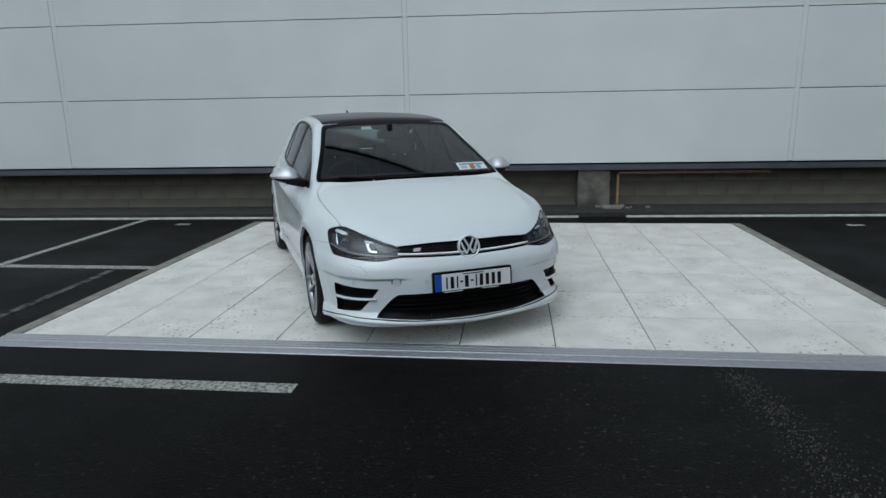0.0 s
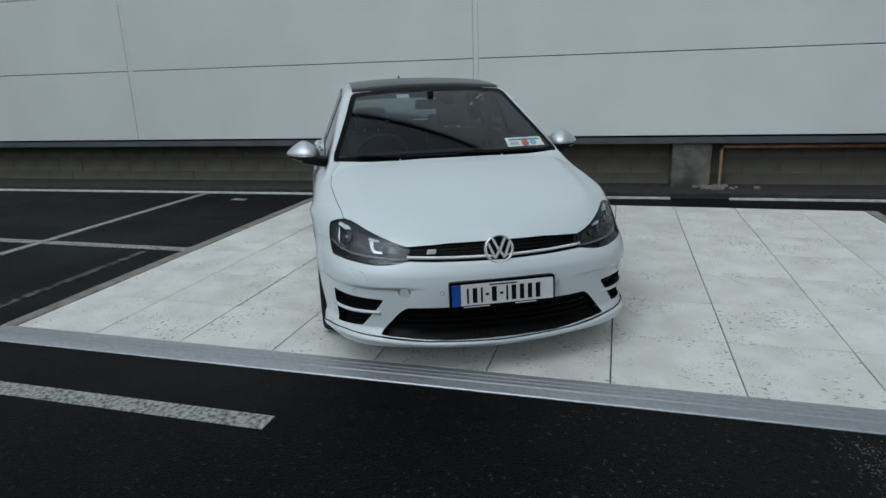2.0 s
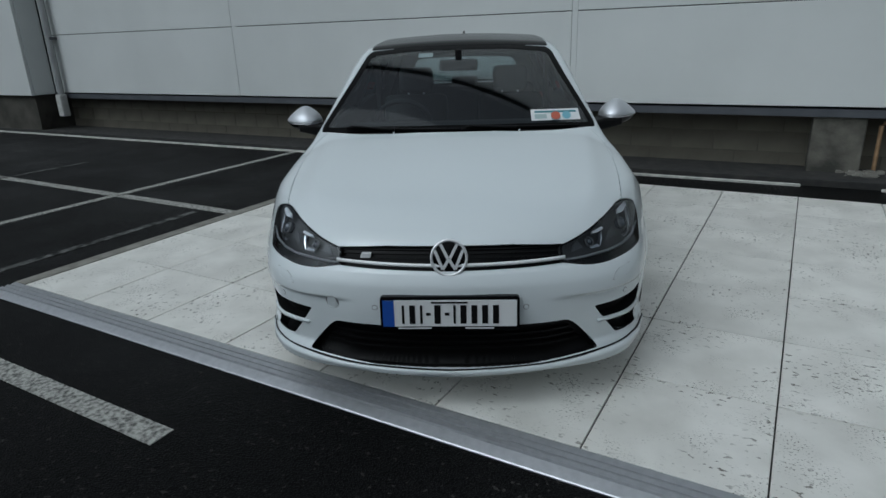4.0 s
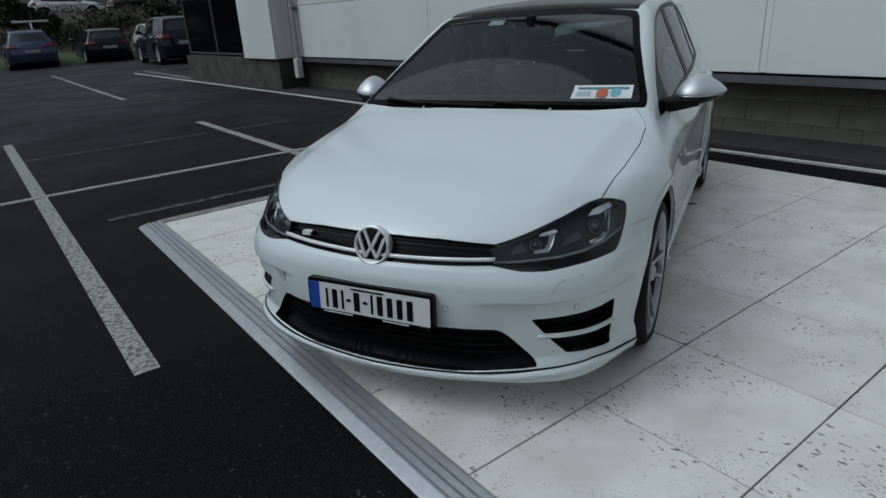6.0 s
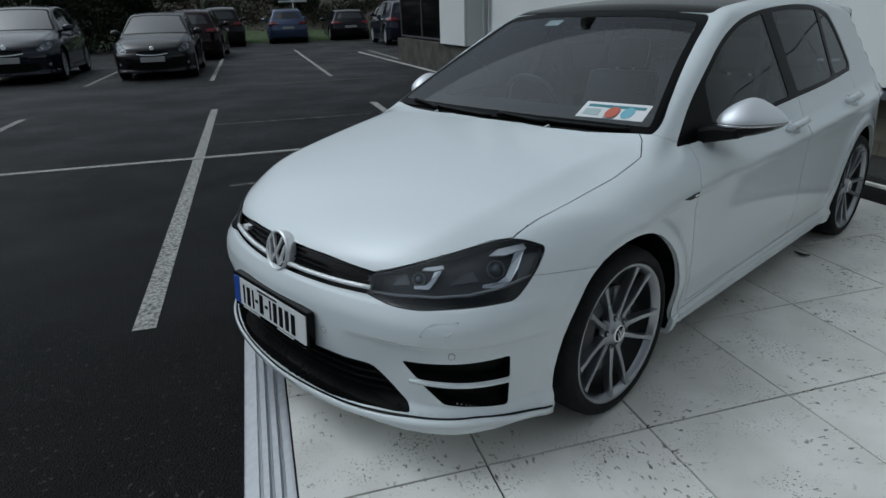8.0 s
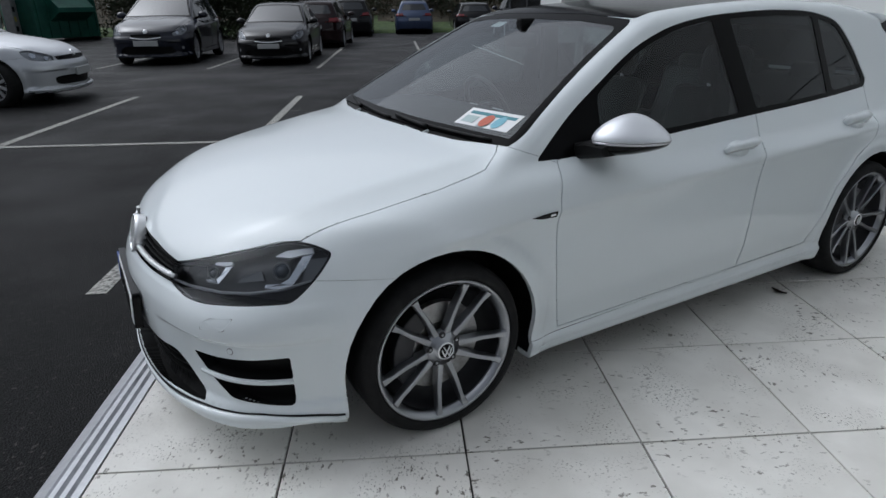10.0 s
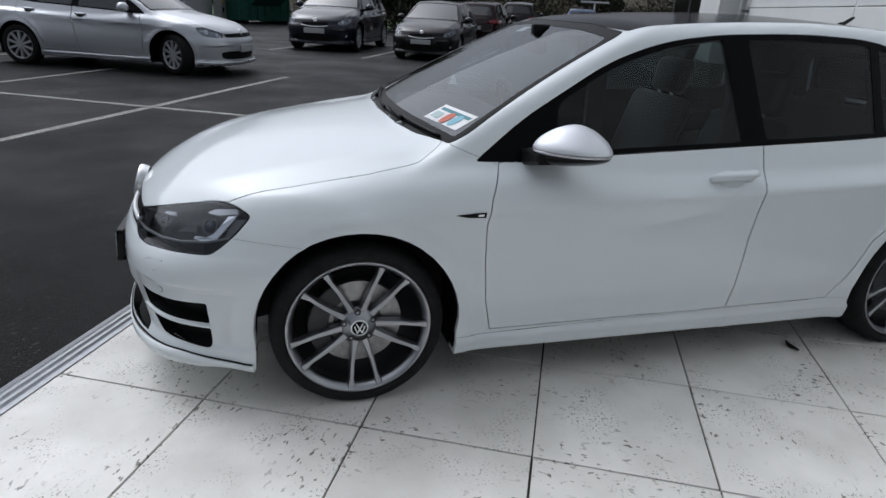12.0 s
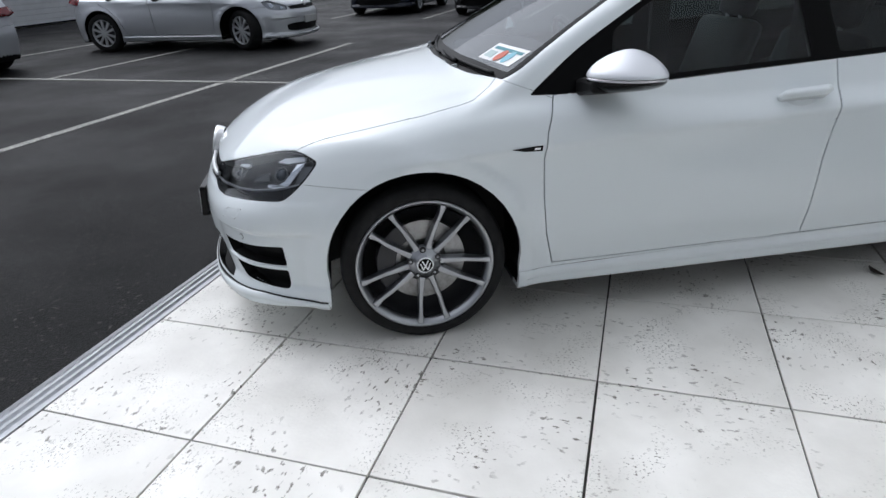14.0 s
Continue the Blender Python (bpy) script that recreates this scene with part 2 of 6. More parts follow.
# ---- building helpers ----
def mesh_object(name, bm, mat, smooth=False):
    me = bpy.data.meshes.new(name)
    bm.to_mesh(me)
    bm.free()
    ob = new(name, me)
    me.materials.append(mat)
    if smooth:
        me.polygons.foreach_set("use_smooth", [True] * len(me.polygons))
    return ob


def thing(name, label, category, group="", kind="", at=None):
    """An Empty that carries the parts of one thing."""
    ob = new(name)
    ob.empty_display_size = 0.1
    if at is not None:
        ob.matrix_basis = at
    return tagged(ob, label, category, group, kind)


def part(name, bm, mat, parent, label="", smooth=False):
    ob = mesh_object(name, bm, mat, smooth)
    ob.parent = parent
    if label:
        ob["label"] = label
    return ob


def box(bm, x0, x1, y0, y1, z0, z1, bevel=0.0, m=None):
    """A box, bevelled if asked, added to bm."""
    vs = [bm.verts.new(p) for p in ((x0, y0, z0), (x1, y0, z0), (x1, y1, z0), (x0, y1, z0), (x0, y0, z1), (x1, y0, z1), (x1, y1, z1), (x0, y1, z1))]
    fs = [bm.faces.new([vs[i] for i in f]) for f in ((3, 2, 1, 0), (4, 5, 6, 7), (0, 1, 5, 4), (1, 2, 6, 5), (2, 3, 7, 6), (3, 0, 4, 7))]
    geom = vs
    if bevel:
        es = list({e for f in fs for e in f.edges})
        r = bmesh.ops.bevel(bm, geom=es, offset=bevel, segments=2, affect="EDGES", profile=0.5)
        geom = list(set(r["verts"]) | {v for v in vs if v.is_valid})
    if m is not None:
        bmesh.ops.transform(bm, matrix=m, verts=geom)
    return geom


def boxed(x0, x1, y0, y1, z0, z1, bevel=0.0, m=None):
    bm = bmesh.new()
    box(bm, x0, x1, y0, y1, z0, z1, bevel, m)
    return bm


def tube(pts, r, n=10, closed=False, bm=None):
    """A round bar along points."""
    bm = bm or bmesh.new()
    rings = []
    pts = [Vector(p) for p in pts]
    for i, p in enumerate(pts):
        a = pts[max(i - 1, 0)] if not closed else pts[i - 1]
        b = pts[min(i + 1, len(pts) - 1)] if not closed else pts[(i + 1) % len(pts)]
        d = (b - a).normalized()
        u = d.cross(Vector((0, 0, 1)))
        if u.length < 0.05:
            u = d.cross(Vector((1, 0, 0)))
        u.normalize()
        v = d.cross(u)
        rr = r[i] if isinstance(r, (list, tuple)) else r
        rings.append([bm.verts.new(p + (u * math.cos(k * math.tau / n) + v * math.sin(k * math.tau / n)) * rr) for k in range(n)])
    m = len(rings)
    for i in range(m if closed else m - 1):
        for k in range(n):
            bm.faces.new((rings[i][k], rings[i][(k + 1) % n], rings[(i + 1) % m][(k + 1) % n], rings[(i + 1) % m][k]))
    if not closed:
        bm.faces.new(rings[0][::-1])
        bm.faces.new(rings[-1])
    bmesh.ops.recalc_face_normals(bm, faces=bm.faces[:])
    return bm


def spin_profile(profile, n=48, axis="x", bm=None):
    """Turns (radius, along) pairs round an axis."""
    bm = bm or bmesh.new()
    rings = []
    for r, a in profile:
        ring = []
        for k in range(n):
            c, s = math.cos(k * math.tau / n) * r, math.sin(k * math.tau / n) * r
            ring.append(bm.verts.new((a, c, s) if axis == "x" else (c, a, s) if axis == "y" else (c, s, a)))
        rings.append(ring)
    for i in range(len(rings) - 1):
        for k in range(n):
            bm.faces.new((rings[i][k], rings[i][(k + 1) % n], rings[i + 1][(k + 1) % n], rings[i + 1][k]))
    return bm


def prism(poly, lo, hi, plane="yz", bm=None, bevel=0.0):
    """A flat outline given depth. plane xz: depth along y; yz: along x; xy: along z."""
    bm = bm or bmesh.new()

    def at(a, b, d):
        return (d, a, b) if plane == "yz" else (a, d, b) if plane == "xz" else (a, b, d)
    lower = [bm.verts.new(at(a, b, lo)) for a, b in poly]
    upper = [bm.verts.new(at(a, b, hi)) for a, b in poly]
    fs = [bm.faces.new(lower[::-1]), bm.faces.new(upper)]
    n = len(poly)
    for i in range(n):
        fs.append(bm.faces.new((lower[i], lower[(i + 1) % n], upper[(i + 1) % n], upper[i])))
    bmesh.ops.recalc_face_normals(bm, faces=fs)
    if bevel:
        es = list({e for f in fs[:2] for e in f.edges})
        bmesh.ops.bevel(bm, geom=es, offset=bevel, segments=2, affect="EDGES", profile=0.5)
    return bm


# ---- ground ----
T = 0.62
WALL = pose(-1.81, 5.27, 0, 0, 0, 2.4)


def ground_sheet():
    bm = bmesh.new()
    n = 60
    vs = {}
    xs = [-600 + 1200 * i / n for i in range(n + 1)]
    for i, x in enumerate(xs):
        for j, y in enumerate(xs):
            vs[i, j] = bm.verts.new((x, y, GZ))
    for i in range(n):
        for j in range(n):
            bm.faces.new((vs[i, j], vs[i + 1, j], vs[i + 1, j + 1], vs[i, j + 1]))
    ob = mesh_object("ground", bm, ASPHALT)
    return tagged(ob, "damp dark grey asphalt of the car park", "ground", kind="structure")


ground_sheet()


def marking(name, x0, x1, y0, y1, label, mat=None, m=None, up=0.004):
    ob = mesh_object(name, boxed(x0, x1, y0, y1, GZ - 0.002, GZ + up), mat or LINE)
    if m is not None:
        ob.matrix_basis = m
    return tagged(ob, label, "road marking", "parking lines", "structure")


for y, xa, xb in ((-0.652, -9.5, -1.50), (1.93, -9.1, -3.84), (-3.55, -9.8, 4.0)):
    marking("parking_line", xa, xb, y - 0.056, y + 0.056, "worn white painted parking bay line on asphalt")
marking("parking_line", -5.66, -5.56, -9.0, 4.6, "long worn white painted line behind the bays", up=0.008)
for y, xa, xb in ((-3.72, -19.6, -14.9), (-0.93, -25.3, -14.6), (1.84, -26.2, -14.1), (4.5, -23.9, -13.6), (-6.7, -19.0, -15.5)):
    marking("parking_line", xa, xb, y - 0.05, y + 0.05, "worn white painted parking bay line on asphalt")
marking("parking_line", -13.2, -13.1, -1.5, 4.3, "faded white painted line across the bays", FAINT)
marking("parking_line", -7.9, -7.83, -0.6, 3.0, "faded old painted line on asphalt", FAINT)
marking("parking_line", -4.3, -4.22, -0.3, 1.8, "faded old painted line on asphalt", FAINT)
for y, xa, xb in ((-6.7, -9.1, -5.6), (-9.9, -10.5, -6.0)):
    marking("parking_line", xa, xb, y - 0.05, y + 0.05, "worn white painted parking bay line on asphalt")

# the display pad: a bed, stone tiles, edging and a ramp strip
pad = mesh_object("pavement_bed", boxed(-6 * T - 0.0, 4 * T, 0, 7 * T, GZ - 0.1, -0.012), MORTAR)
tagged(pad, "raised display pad of pale square limestone tiles", "pavement", kind="structure")


def edging(name, pts, mat, label, cat):
    bm = prism(pts, GZ - 0.05, 0.004, "xy", bevel=0.004)
    return tagged(mesh_object(name, bm, mat), label, cat, kind="structure")


edging("kerb_edge", ((4 * T + 0.004, -0.0), (4 * T + 0.11, 0.0), (4 * T + 0.11, 7 * T + 0.004), (4 * T + 0.004, 7 * T + 0.004)), CONCRETE, "weathered brown-grey concrete edging of the display pad", "kerb")
edging("kerb_edge", ((-6 * T - 0.11, 0.0), (-6 * T - 0.004, 0.0), (-6 * T - 0.004, 7 * T + 0.004), (-6 * T - 0.11, 7 * T + 0.004)), CONCRETE, "weathered brown-grey concrete edging of the display pad", "kerb")


def ramp_strip():
    """A sloping ribbed aluminium threshold along the front of the pad."""
    bm = bmesh.new()
    prof = [(-0.168, GZ - 0.01), (-0.168, GZ + 0.004), (-0.163, GZ + 0.008), (-0.118, -0.006)]
    y = -0.118
    for k in range(3):
        prof += [(y + 0.004, -0.014), (y + 0.01, -0.014), (y + 0.014, -0.004), (y + 0.034, 0.0)]
        y += 0.036
    prof += [(-0.003, 0.001), (-0.003, -0.04)]
    rows = []
    for x in (-6 * T - 0.11, 4 * T + 0.11):
        rows.append([bm.verts.new((x, a, b)) for a, b in prof])
    for i in range(len(prof) - 1):
        bm.faces.new((rows[0][i], rows[0][i + 1], rows[1][i + 1], rows[1][i]))
    bm.faces.new(rows[0][::-1])
    bm.faces.new(rows[1])
    bmesh.ops.recalc_face_normals(bm, faces=bm.faces[:])
    return tagged(mesh_object("threshold_strip", bm, ALU), "ribbed aluminium ramp strip along the tiled pad", "threshold", kind="structure")


ramp_strip()
# ---- the long building ----
def wall_thing(name, bm, mat, label, cat, kind="structure"):
    ob = mesh_object(name, bm, mat)
    ob.matrix_basis = WALL
    return tagged(ob, label, cat, kind=kind)


base = wall_thing("wall_base", boxed(-10.2, 40, 0.295, 0.6, -0.3, 0.75), BLOCKJOINT, "low dark concrete block plinth wall with stained joints", "wall")
strip = wall_thing("ground_strip", boxed(-12.0, 40, -0.40, 0.29, -0.2, 0.035, 0.006), material("tarmac_strip", (0.02, 0.02, 0.02), 0.8, base2=(0.04, 0.038, 0.035), scale=9, bump=0.5), "dark gritty strip between kerb line and wall", "ground")
for xa, xb in ((-21.0, 2.42), (3.08, 40.0)):
    tagged(wall_thing("kerb_line", boxed(xa, xb, -0.470, -0.420, -0.06, -0.008, 0.005), KERBWHITE, "low kerb edge painted white along the wall", "kerb"), group="kerb lines")


def cladding():
    """White panels with open joints on a dark backing, parts of the long wall."""
    wall = wall_thing("wall_north", boxed(-9.8, 40, 0.05, 0.6, 0.69, 7.9), FLASH, "long white metal clad wall with fine dark joints", "wall")
    us = (-9.8, -5.15, 0.0, 5.4, 10.8, 16.2, 21.6, 27.0, 32.4, 40.0)
    zs = (0.68, 1.68, 2.74, 3.8, 4.86, 5.92, 6.95, 7.9)
    for i in range(len(us) - 1):
        for k in range(len(zs) - 1):
            bm = boxed(us[i] + 0.035, us[i + 1] - 0.035, 0.0, 0.06, zs[k] + 0.005, zs[k + 1] - 0.005, 0.004)
            part("panel", bm, CLAD, wall)
        if i:
            part("joint_strip", boxed(us[i] - 0.032, us[i] + 0.032, 0.004, 0.06, 0.69, 7.9, 0.003), CLAD, wall)
    part("capping", boxed(-9.8, 40, -0.12, 0.65, 7.9, 8.2, 0.01), FLASH, wall, "dark grey parapet capping")
    part("flashing", prism(((-0.01, 0.585), (0.005, 0.66), (0.3, 0.675), (0.3, 0.6), (0.02, 0.6)), -9.8, 40.0, "yz"), FLASH, wall, "dark grey steel drip flashing")
    return wall


cladding()


def bay_projection():
    """The clad corner that stands out, and the dark glazing past it."""
    wall = wall_thing("wall_corner", boxed(-11.4, -9.83, -0.40, 0.6, 0.70, 8.2), FLASH, "projecting white clad corner pier of the building", "wall")
    for z0, z1 in ((0.66, 2.74), (2.74, 5.5), (5.5, 8.2)):
        part("panel", boxed(-11.4, -9.80, -0.44, -0.39, z0, z1 - 0.01, 0.004), CLAD, wall)
        part("side_panel", boxed(-9.83, -9.79, -0.385, -0.005, z0, z1 - 0.01, 0.004), CLAD, wall)
    wall_thing("wall_corner_base", boxed(-15.55, -9.85, -0.36, 0.55, -0.2, 0.655), material("damp_plinth", (0.035, 0.033, 0.027), 0.9, base2=(0.085, 0.08, 0.066), scale=2.5, detail=10, bump=0.4, bscale=40), "stained concrete plinth below the clad corner", "wall")
    glazing = wall_thing("window_1", boxed(-15.5, -11.45, -0.2, 0.5, 0.72, 8.2), BLACK, "tall dark glazed shopfront in thin grey frames", "window")
    for u0, u1 in ((-15.40, -13.44), (-13.4, -11.5)):
        for z0, z1 in ((0.75, 2.05), (2.09, 4.1), (4.14, 8.1)):
            part("pane", boxed(u0, u1, -0.235, -0.205, z0, z1), GLOSSBLACK, glazing)
    for u in (-15.46, -13.44, -11.5):
        part("mullion", boxed(u - 0.03, u + 0.03, -0.26, -0.2, 0.70, 8.2), FRAMEGREY, glazing)
    for z in (0.70, 2.05, 4.1):
        part("transom", boxed(-15.5, -11.45, -0.255, -0.2, z, z + 0.04), FRAMEGREY, glazing)


FRAMEGREY = material("frame_grey", (0.10, 0.105, 0.11), 0.5, 0.4)
bay_projection()
pipe = wall_thing("downpipe", tube([(-9.47, -0.10, 0.50), (-9.47, -0.10, 4.0), (-9.47, -0.10, 7.5)], 0.055, 14), material("pipe_grey", (0.30, 0.31, 0.31), 0.5, base2=(0.36, 0.37, 0.37), scale=5), "grey rainwater downpipe with a pale square shoe", "downpipe", "thing")
part("shoe", boxed(-9.55, -9.40, -0.18, -0.04, 0.27, 0.66, 0.02), material("guard_white", (0.6, 0.6, 0.58), 0.6, base2=(0.5, 0.5, 0.47), scale=12), pipe, "pale rectangular shoe")
for z in (1.6, 3.4, 5.2):
    part("bracket", boxed(-9.54, -9.40, -0.13, 0.01, z, z + 0.05, 0.008), FRAMEGREY, pipe)
pier = wall_thing("pier", boxed(2.47, 2.93, 0.02, 0.30, -0.1, 0.585, 0.012), PIER, "rough cast concrete pier under the cladding", "pier")


def copper_pipe():
    bm = tube([(3.06, 0.12, 0.05), (3.06, 0.12, 0.50), (3.08, 0.12, 0.525), (3.11, 0.12, 0.53), (5.2, 0.12, 0.53)], 0.020, 10)
    ob = wall_thing("copper_pipe", bm, material("old_copper", (0.46, 0.30, 0.17), 0.5, 0.2, base2=(0.30, 0.19, 0.10), scale=14), "dull copper pipe bent along the block wall", "pipe", "thing")
    rub = bmesh.new()
    random.seed(4)
    for _ in range(60):
        x, y = random.gauss(2.98, 0.14), random.uniform(-0.12, 0.1)
        r = random.uniform(0.008, 0.03)
        box(rub, x - r, x + r, y - r, y + r, 0.03, 0.036 + r * random.uniform(0.5, 1.2), 0, None)
    wall_thing("rubble", rub, CONCRETE, "small heap of broken mortar and grit at the pier", "rubble", "stuff")


copper_pipe()
# ---- the white hatchback ----
def ramp(pts):
    xs, ys = np.array([p[0] for p in pts], float), np.array([p[1] for p in pts], float)
    d = np.diff(ys) / np.diff(xs)
    m = np.zeros(len(xs))
    m[0], m[-1] = d[0], d[-1]
    for i in range(1, len(xs) - 1):
        m[i] = 0 if d[i - 1] * d[i] <= 0 else 2 * d[i - 1] * d[i] / (d[i - 1] + d[i])

    def f(x):
        x = np.clip(x, xs[0], xs[-1])
        i = np.clip(np.searchsorted(xs, x) - 1, 0, len(xs) - 2)
        h = xs[i + 1] - xs[i]
        t = (x - xs[i]) / h
        return (2 * t**3 - 3 * t**2 + 1) * ys[i] + (t**3 - 2 * t**2 + t) * h * m[i] + (3 * t**2 - 2 * t**3) * ys[i + 1] + (t**3 - t**2) * h * m[i + 1]
    return f


def smax(a, b, k):
    h = np.clip(k - np.abs(a - b), 0, None) / k
    return np.maximum(a, b) + h * h * k * 0.25


def smin(a, b, k):
    return -smax(-a, -b, k)


def step(a, b, x):
    t = np.clip((x - a) / (b - a), 0, 1)
    return t * t * (3 - 2 * t)


# side view: Y runs back from the front axle, Z up; X is half the width
bonnet_z = ramp(((-1.0, 0.60), (-0.86, 0.675), (-0.80, 0.715), (-0.7, 0.768), (-0.5, 0.842), (-0.25, 0.903), (0.0, 0.945), (0.2, 0.972), (0.4, 0.992), (0.6, 0.99), (1.2, 0.95), (3.4, 0.97)))
nose_y = ramp(((0.10, -0.86), (0.17, -0.900), (0.205, -0.898), (0.228, -0.876), (0.34, -0.885), (0.45, -0.893), (0.53, -0.888), (0.585, -0.868), (0.60, -0.856), (0.69, -0.830), (0.76, -0.77), (0.9, -0.62)))
tail_y = ramp(((0.15, 3.30), (0.3, 3.36), (0.55, 3.385), (0.7, 3.35), (0.95, 3.28), (1.1, 3.2)))
plan_w = ramp(((-0.9, -0.10), (-0.5, -0.040), (-0.2, -0.004), (0.1, 0.004), (0.8, 0.004), (1.8, 0.004), (2.6, -0.005), (3.0, -0.035), (3.4, -0.12)))
sect_w = ramp(((0.12, 0.850), (0.20, 0.868), (0.236, 0.875), (0.256, 0.863), (0.40, 0.884), (0.55, 0.890), (0.66, 0.886), (0.725, 0.889), (0.744, 0.895), (0.757, 0.8965), (0.770, 0.894), (0.80, 0.886), (0.850, 0.872), (0.885, 0.858), (0.93, 0.838), (1.1, 0.79)))
roof_z = ramp(((0.2, 1.17), (0.7, 1.32), (1.0, 1.402), (1.2, 1.428), (1.6, 1.458), (2.0, 1.470), (2.5, 1.452), (3.0, 1.39), (3.3, 1.32)))


crease_x = ramp(((-0.9, 0.40), (-0.737, 0.492), (-0.63, 0.554), (-0.441, 0.613), (-0.082, 0.659), (0.3, 0.69)))


def body_field(X, Y, Z):
    X = np.abs(X)
    crown = 0.055 * (X / 0.75)**2 * (1 - 0.35 * step(-0.3, 0.4, Y)) + 0.02 * step(0.60, 0.95, X)
    crease = 0.24 * smin(smax(X - crease_x(Y), 0 * X, 0.025), 0 * X + 0.085, 0.06) * step(-0.88, -0.55, Y)
    top = (Z - (bonnet_z(Y) - crown - crease)) * 0.93
    arch = 0.0
    for yc in (0.0, 2.63):
        r = np.sqrt((Y - yc)**2 + (Z - 0.315)**2)
        arch = arch + 0.008 * step(0.52, 0.40, r) + 0.009 * step(0.455, 0.418, r)
    lift = 0.040 * np.clip(Y - 0.5, -0.6, 2.6) * step(0.5, 0.7, Z)
    side = X - (sect_w(Z - lift) + plan_w(Y) + arch) - 0.010 * step(0.222, 0.200, Z) * step(-0.30, -0.37, Y) + 0.016 * step(0.484, 0.466, Z) * step(0.225, 0.26, Z) * step(-0.36, -0.46, Y)
    wrap = 0.28 * X**2 + 0.7 * X**8
    wrap = wrap + step(0.50, 0.75, Z) * (0.10 * X**2 + 0.12 * X**4)
    ridge = 0.022 * step(0.486, 0.464, Z) * step(0.225, 0.26, Z) * step(0.36, 0.54, X) * step(-0.30, -0.42, Y)
    nose = (nose_y(Z) + wrap + ridge - Y) * 0.85
    tail = Y - (tail_y(Z) - 0.25 * X**2 - 0.2 * X**8)
    low = smax(smax(top, side, 0.105), smax(nose, tail, 0.01), 0.085)
    low = smax(low, 0.168 - Z, 0.016)
    roof = (Z - (roof_z(Y) - 0.028 * (X / 0.58)**2)) * 0.95
    glass_side = (X - (0.818 - 0.43 * (Z - 0.92) - 0.02 * step(1.0, 0.4, Y) - 0.045 * step(1.8, 3.1, Y))) * 0.88
    screen = (0.235 + 0.11 * (X / 0.72)**2 + (Z - 0.98) * 1.80 + 0.45 * np.clip(Z - 0.985, 0, 1)**2 - Y) * 0.45
    hatch = (Y - (3.26 - 0.62 * (Z - 0.95) - 0.12 * X**2)) * 0.85
    cab = smax(smax(roof, glass_side, 0.05), smax(screen, hatch, 0.02), 0.038)
    cab = np.maximum(cab, 0.80 - Z)
    return smin(low, cab, 0.02)


def body_normal(P):
    e = 0.0015
    g = np.stack([body_field(*(P + np.eye(3)[i] * e).T) - body_field(*(P - np.eye(3)[i] * e).T) for i in range(3)], 1)
    return g / np.linalg.norm(g, axis=1)[:, None]


def body_grid(nose_n=92, tail_n=26, pitch=0.026, around=214):
    """The left half of the shell: rays from an inner spine out to the surface."""
    rows = []
    y0, y1 = -0.30, 2.7
    for i in range(nose_n):
        a = radians(0.6 + 89.4 * i / nose_n)
        rows.append((y0, -math.cos(a), math.sin(a)))
    for y in np.arange(y0, y1, pitch):
        rows.append((y, 0.0, 1.0))
    for i in range(tail_n + 1):
        a = radians(89 * i / tail_n)
        rows.append((y1, math.sin(a), math.cos(a)))
    th = np.linspace(0, math.pi, around)
    C = np.array([[r[0]] * len(th) for r in rows])
    dy = np.array([[r[1]] * len(th) for r in rows])
    dr = np.array([[r[2]] * len(th) for r in rows])
    dx, dz = np.sin(th)[None] * dr, -np.cos(th)[None] * dr
    lo, hi = np.full(C.shape, 0.05), np.full(C.shape, 1.4)
    for _ in range(40):
        mid = (lo + hi) / 2
        inside = body_field(dx * mid, C + dy * mid, 0.50 + dz * mid) < 0
        lo, hi = np.where(inside, mid, lo), np.where(inside, hi, mid)
    P = np.stack([dx * lo, C + dy * lo, 0.50 + dz * lo], -1)
    P[:, 0, 0] = 0
    P[:, -1, 0] = 0
    return P


PROJ = {"side": (lambda p: (p[1], p[2])), "front": (lambda p: (p[0], p[2])), "top": (lambda p: (p[0], p[1])),
        "obl": (lambda p: ((p[0] + p[1]) * 0.70711, p[2]))}
NORMAL = {"side": (lambda a, b: Vector((0, -b, a))), "front": (lambda a, b: Vector((-b, 0, a))), "top": (lambda a, b: Vector((-b, a, 0))),
          "obl": (lambda a, b: Vector((-b * 0.70711, -b * 0.70711, a)))}
WHERE = {"side": (lambda p: p[0] > 0.40), "front": (lambda p: p[1] < 0.0), "screen": (lambda p: p[1] > 0.0), "top": (lambda p: p[2] > 0.55),
         "obl": (lambda p: p[1] < 0.1 and p[0] > 0.2), "back": (lambda p: p[1] > 2.6)}


def lift_point(proj, a, b):
    return Vector((0.0, a, b)) if proj == "side" else Vector((a, 0.0, b)) if proj in ("front",) else Vector((a, b, 0.0)) if proj == "top" else Vector((a * 0.70711, a * 0.70711, b))


def rounded(pts, r):
    """Cuts the corners of an outline into short arcs."""
    out = []
    n = len(pts)
    for i in range(n):
        p, q, s = Vector(pts[i - 1]), Vector(pts[i]), Vector(pts[(i + 1) % n])
        rr = r[i] if isinstance(r, (list, tuple)) else r
        rr = min(rr, (p - q).length * 0.45, (s - q).length * 0.45)
        if rr < 0.002:
            out.append(tuple(q))
            continue
        a, c = q + (p - q).normalized() * rr, q + (s - q).normalized() * rr
        for t in (0, 0.25, 0.5, 0.75, 1):
            out.append(tuple(a * (1 - t)**2 + q * 2 * t * (1 - t) + c * t * t))
    return out


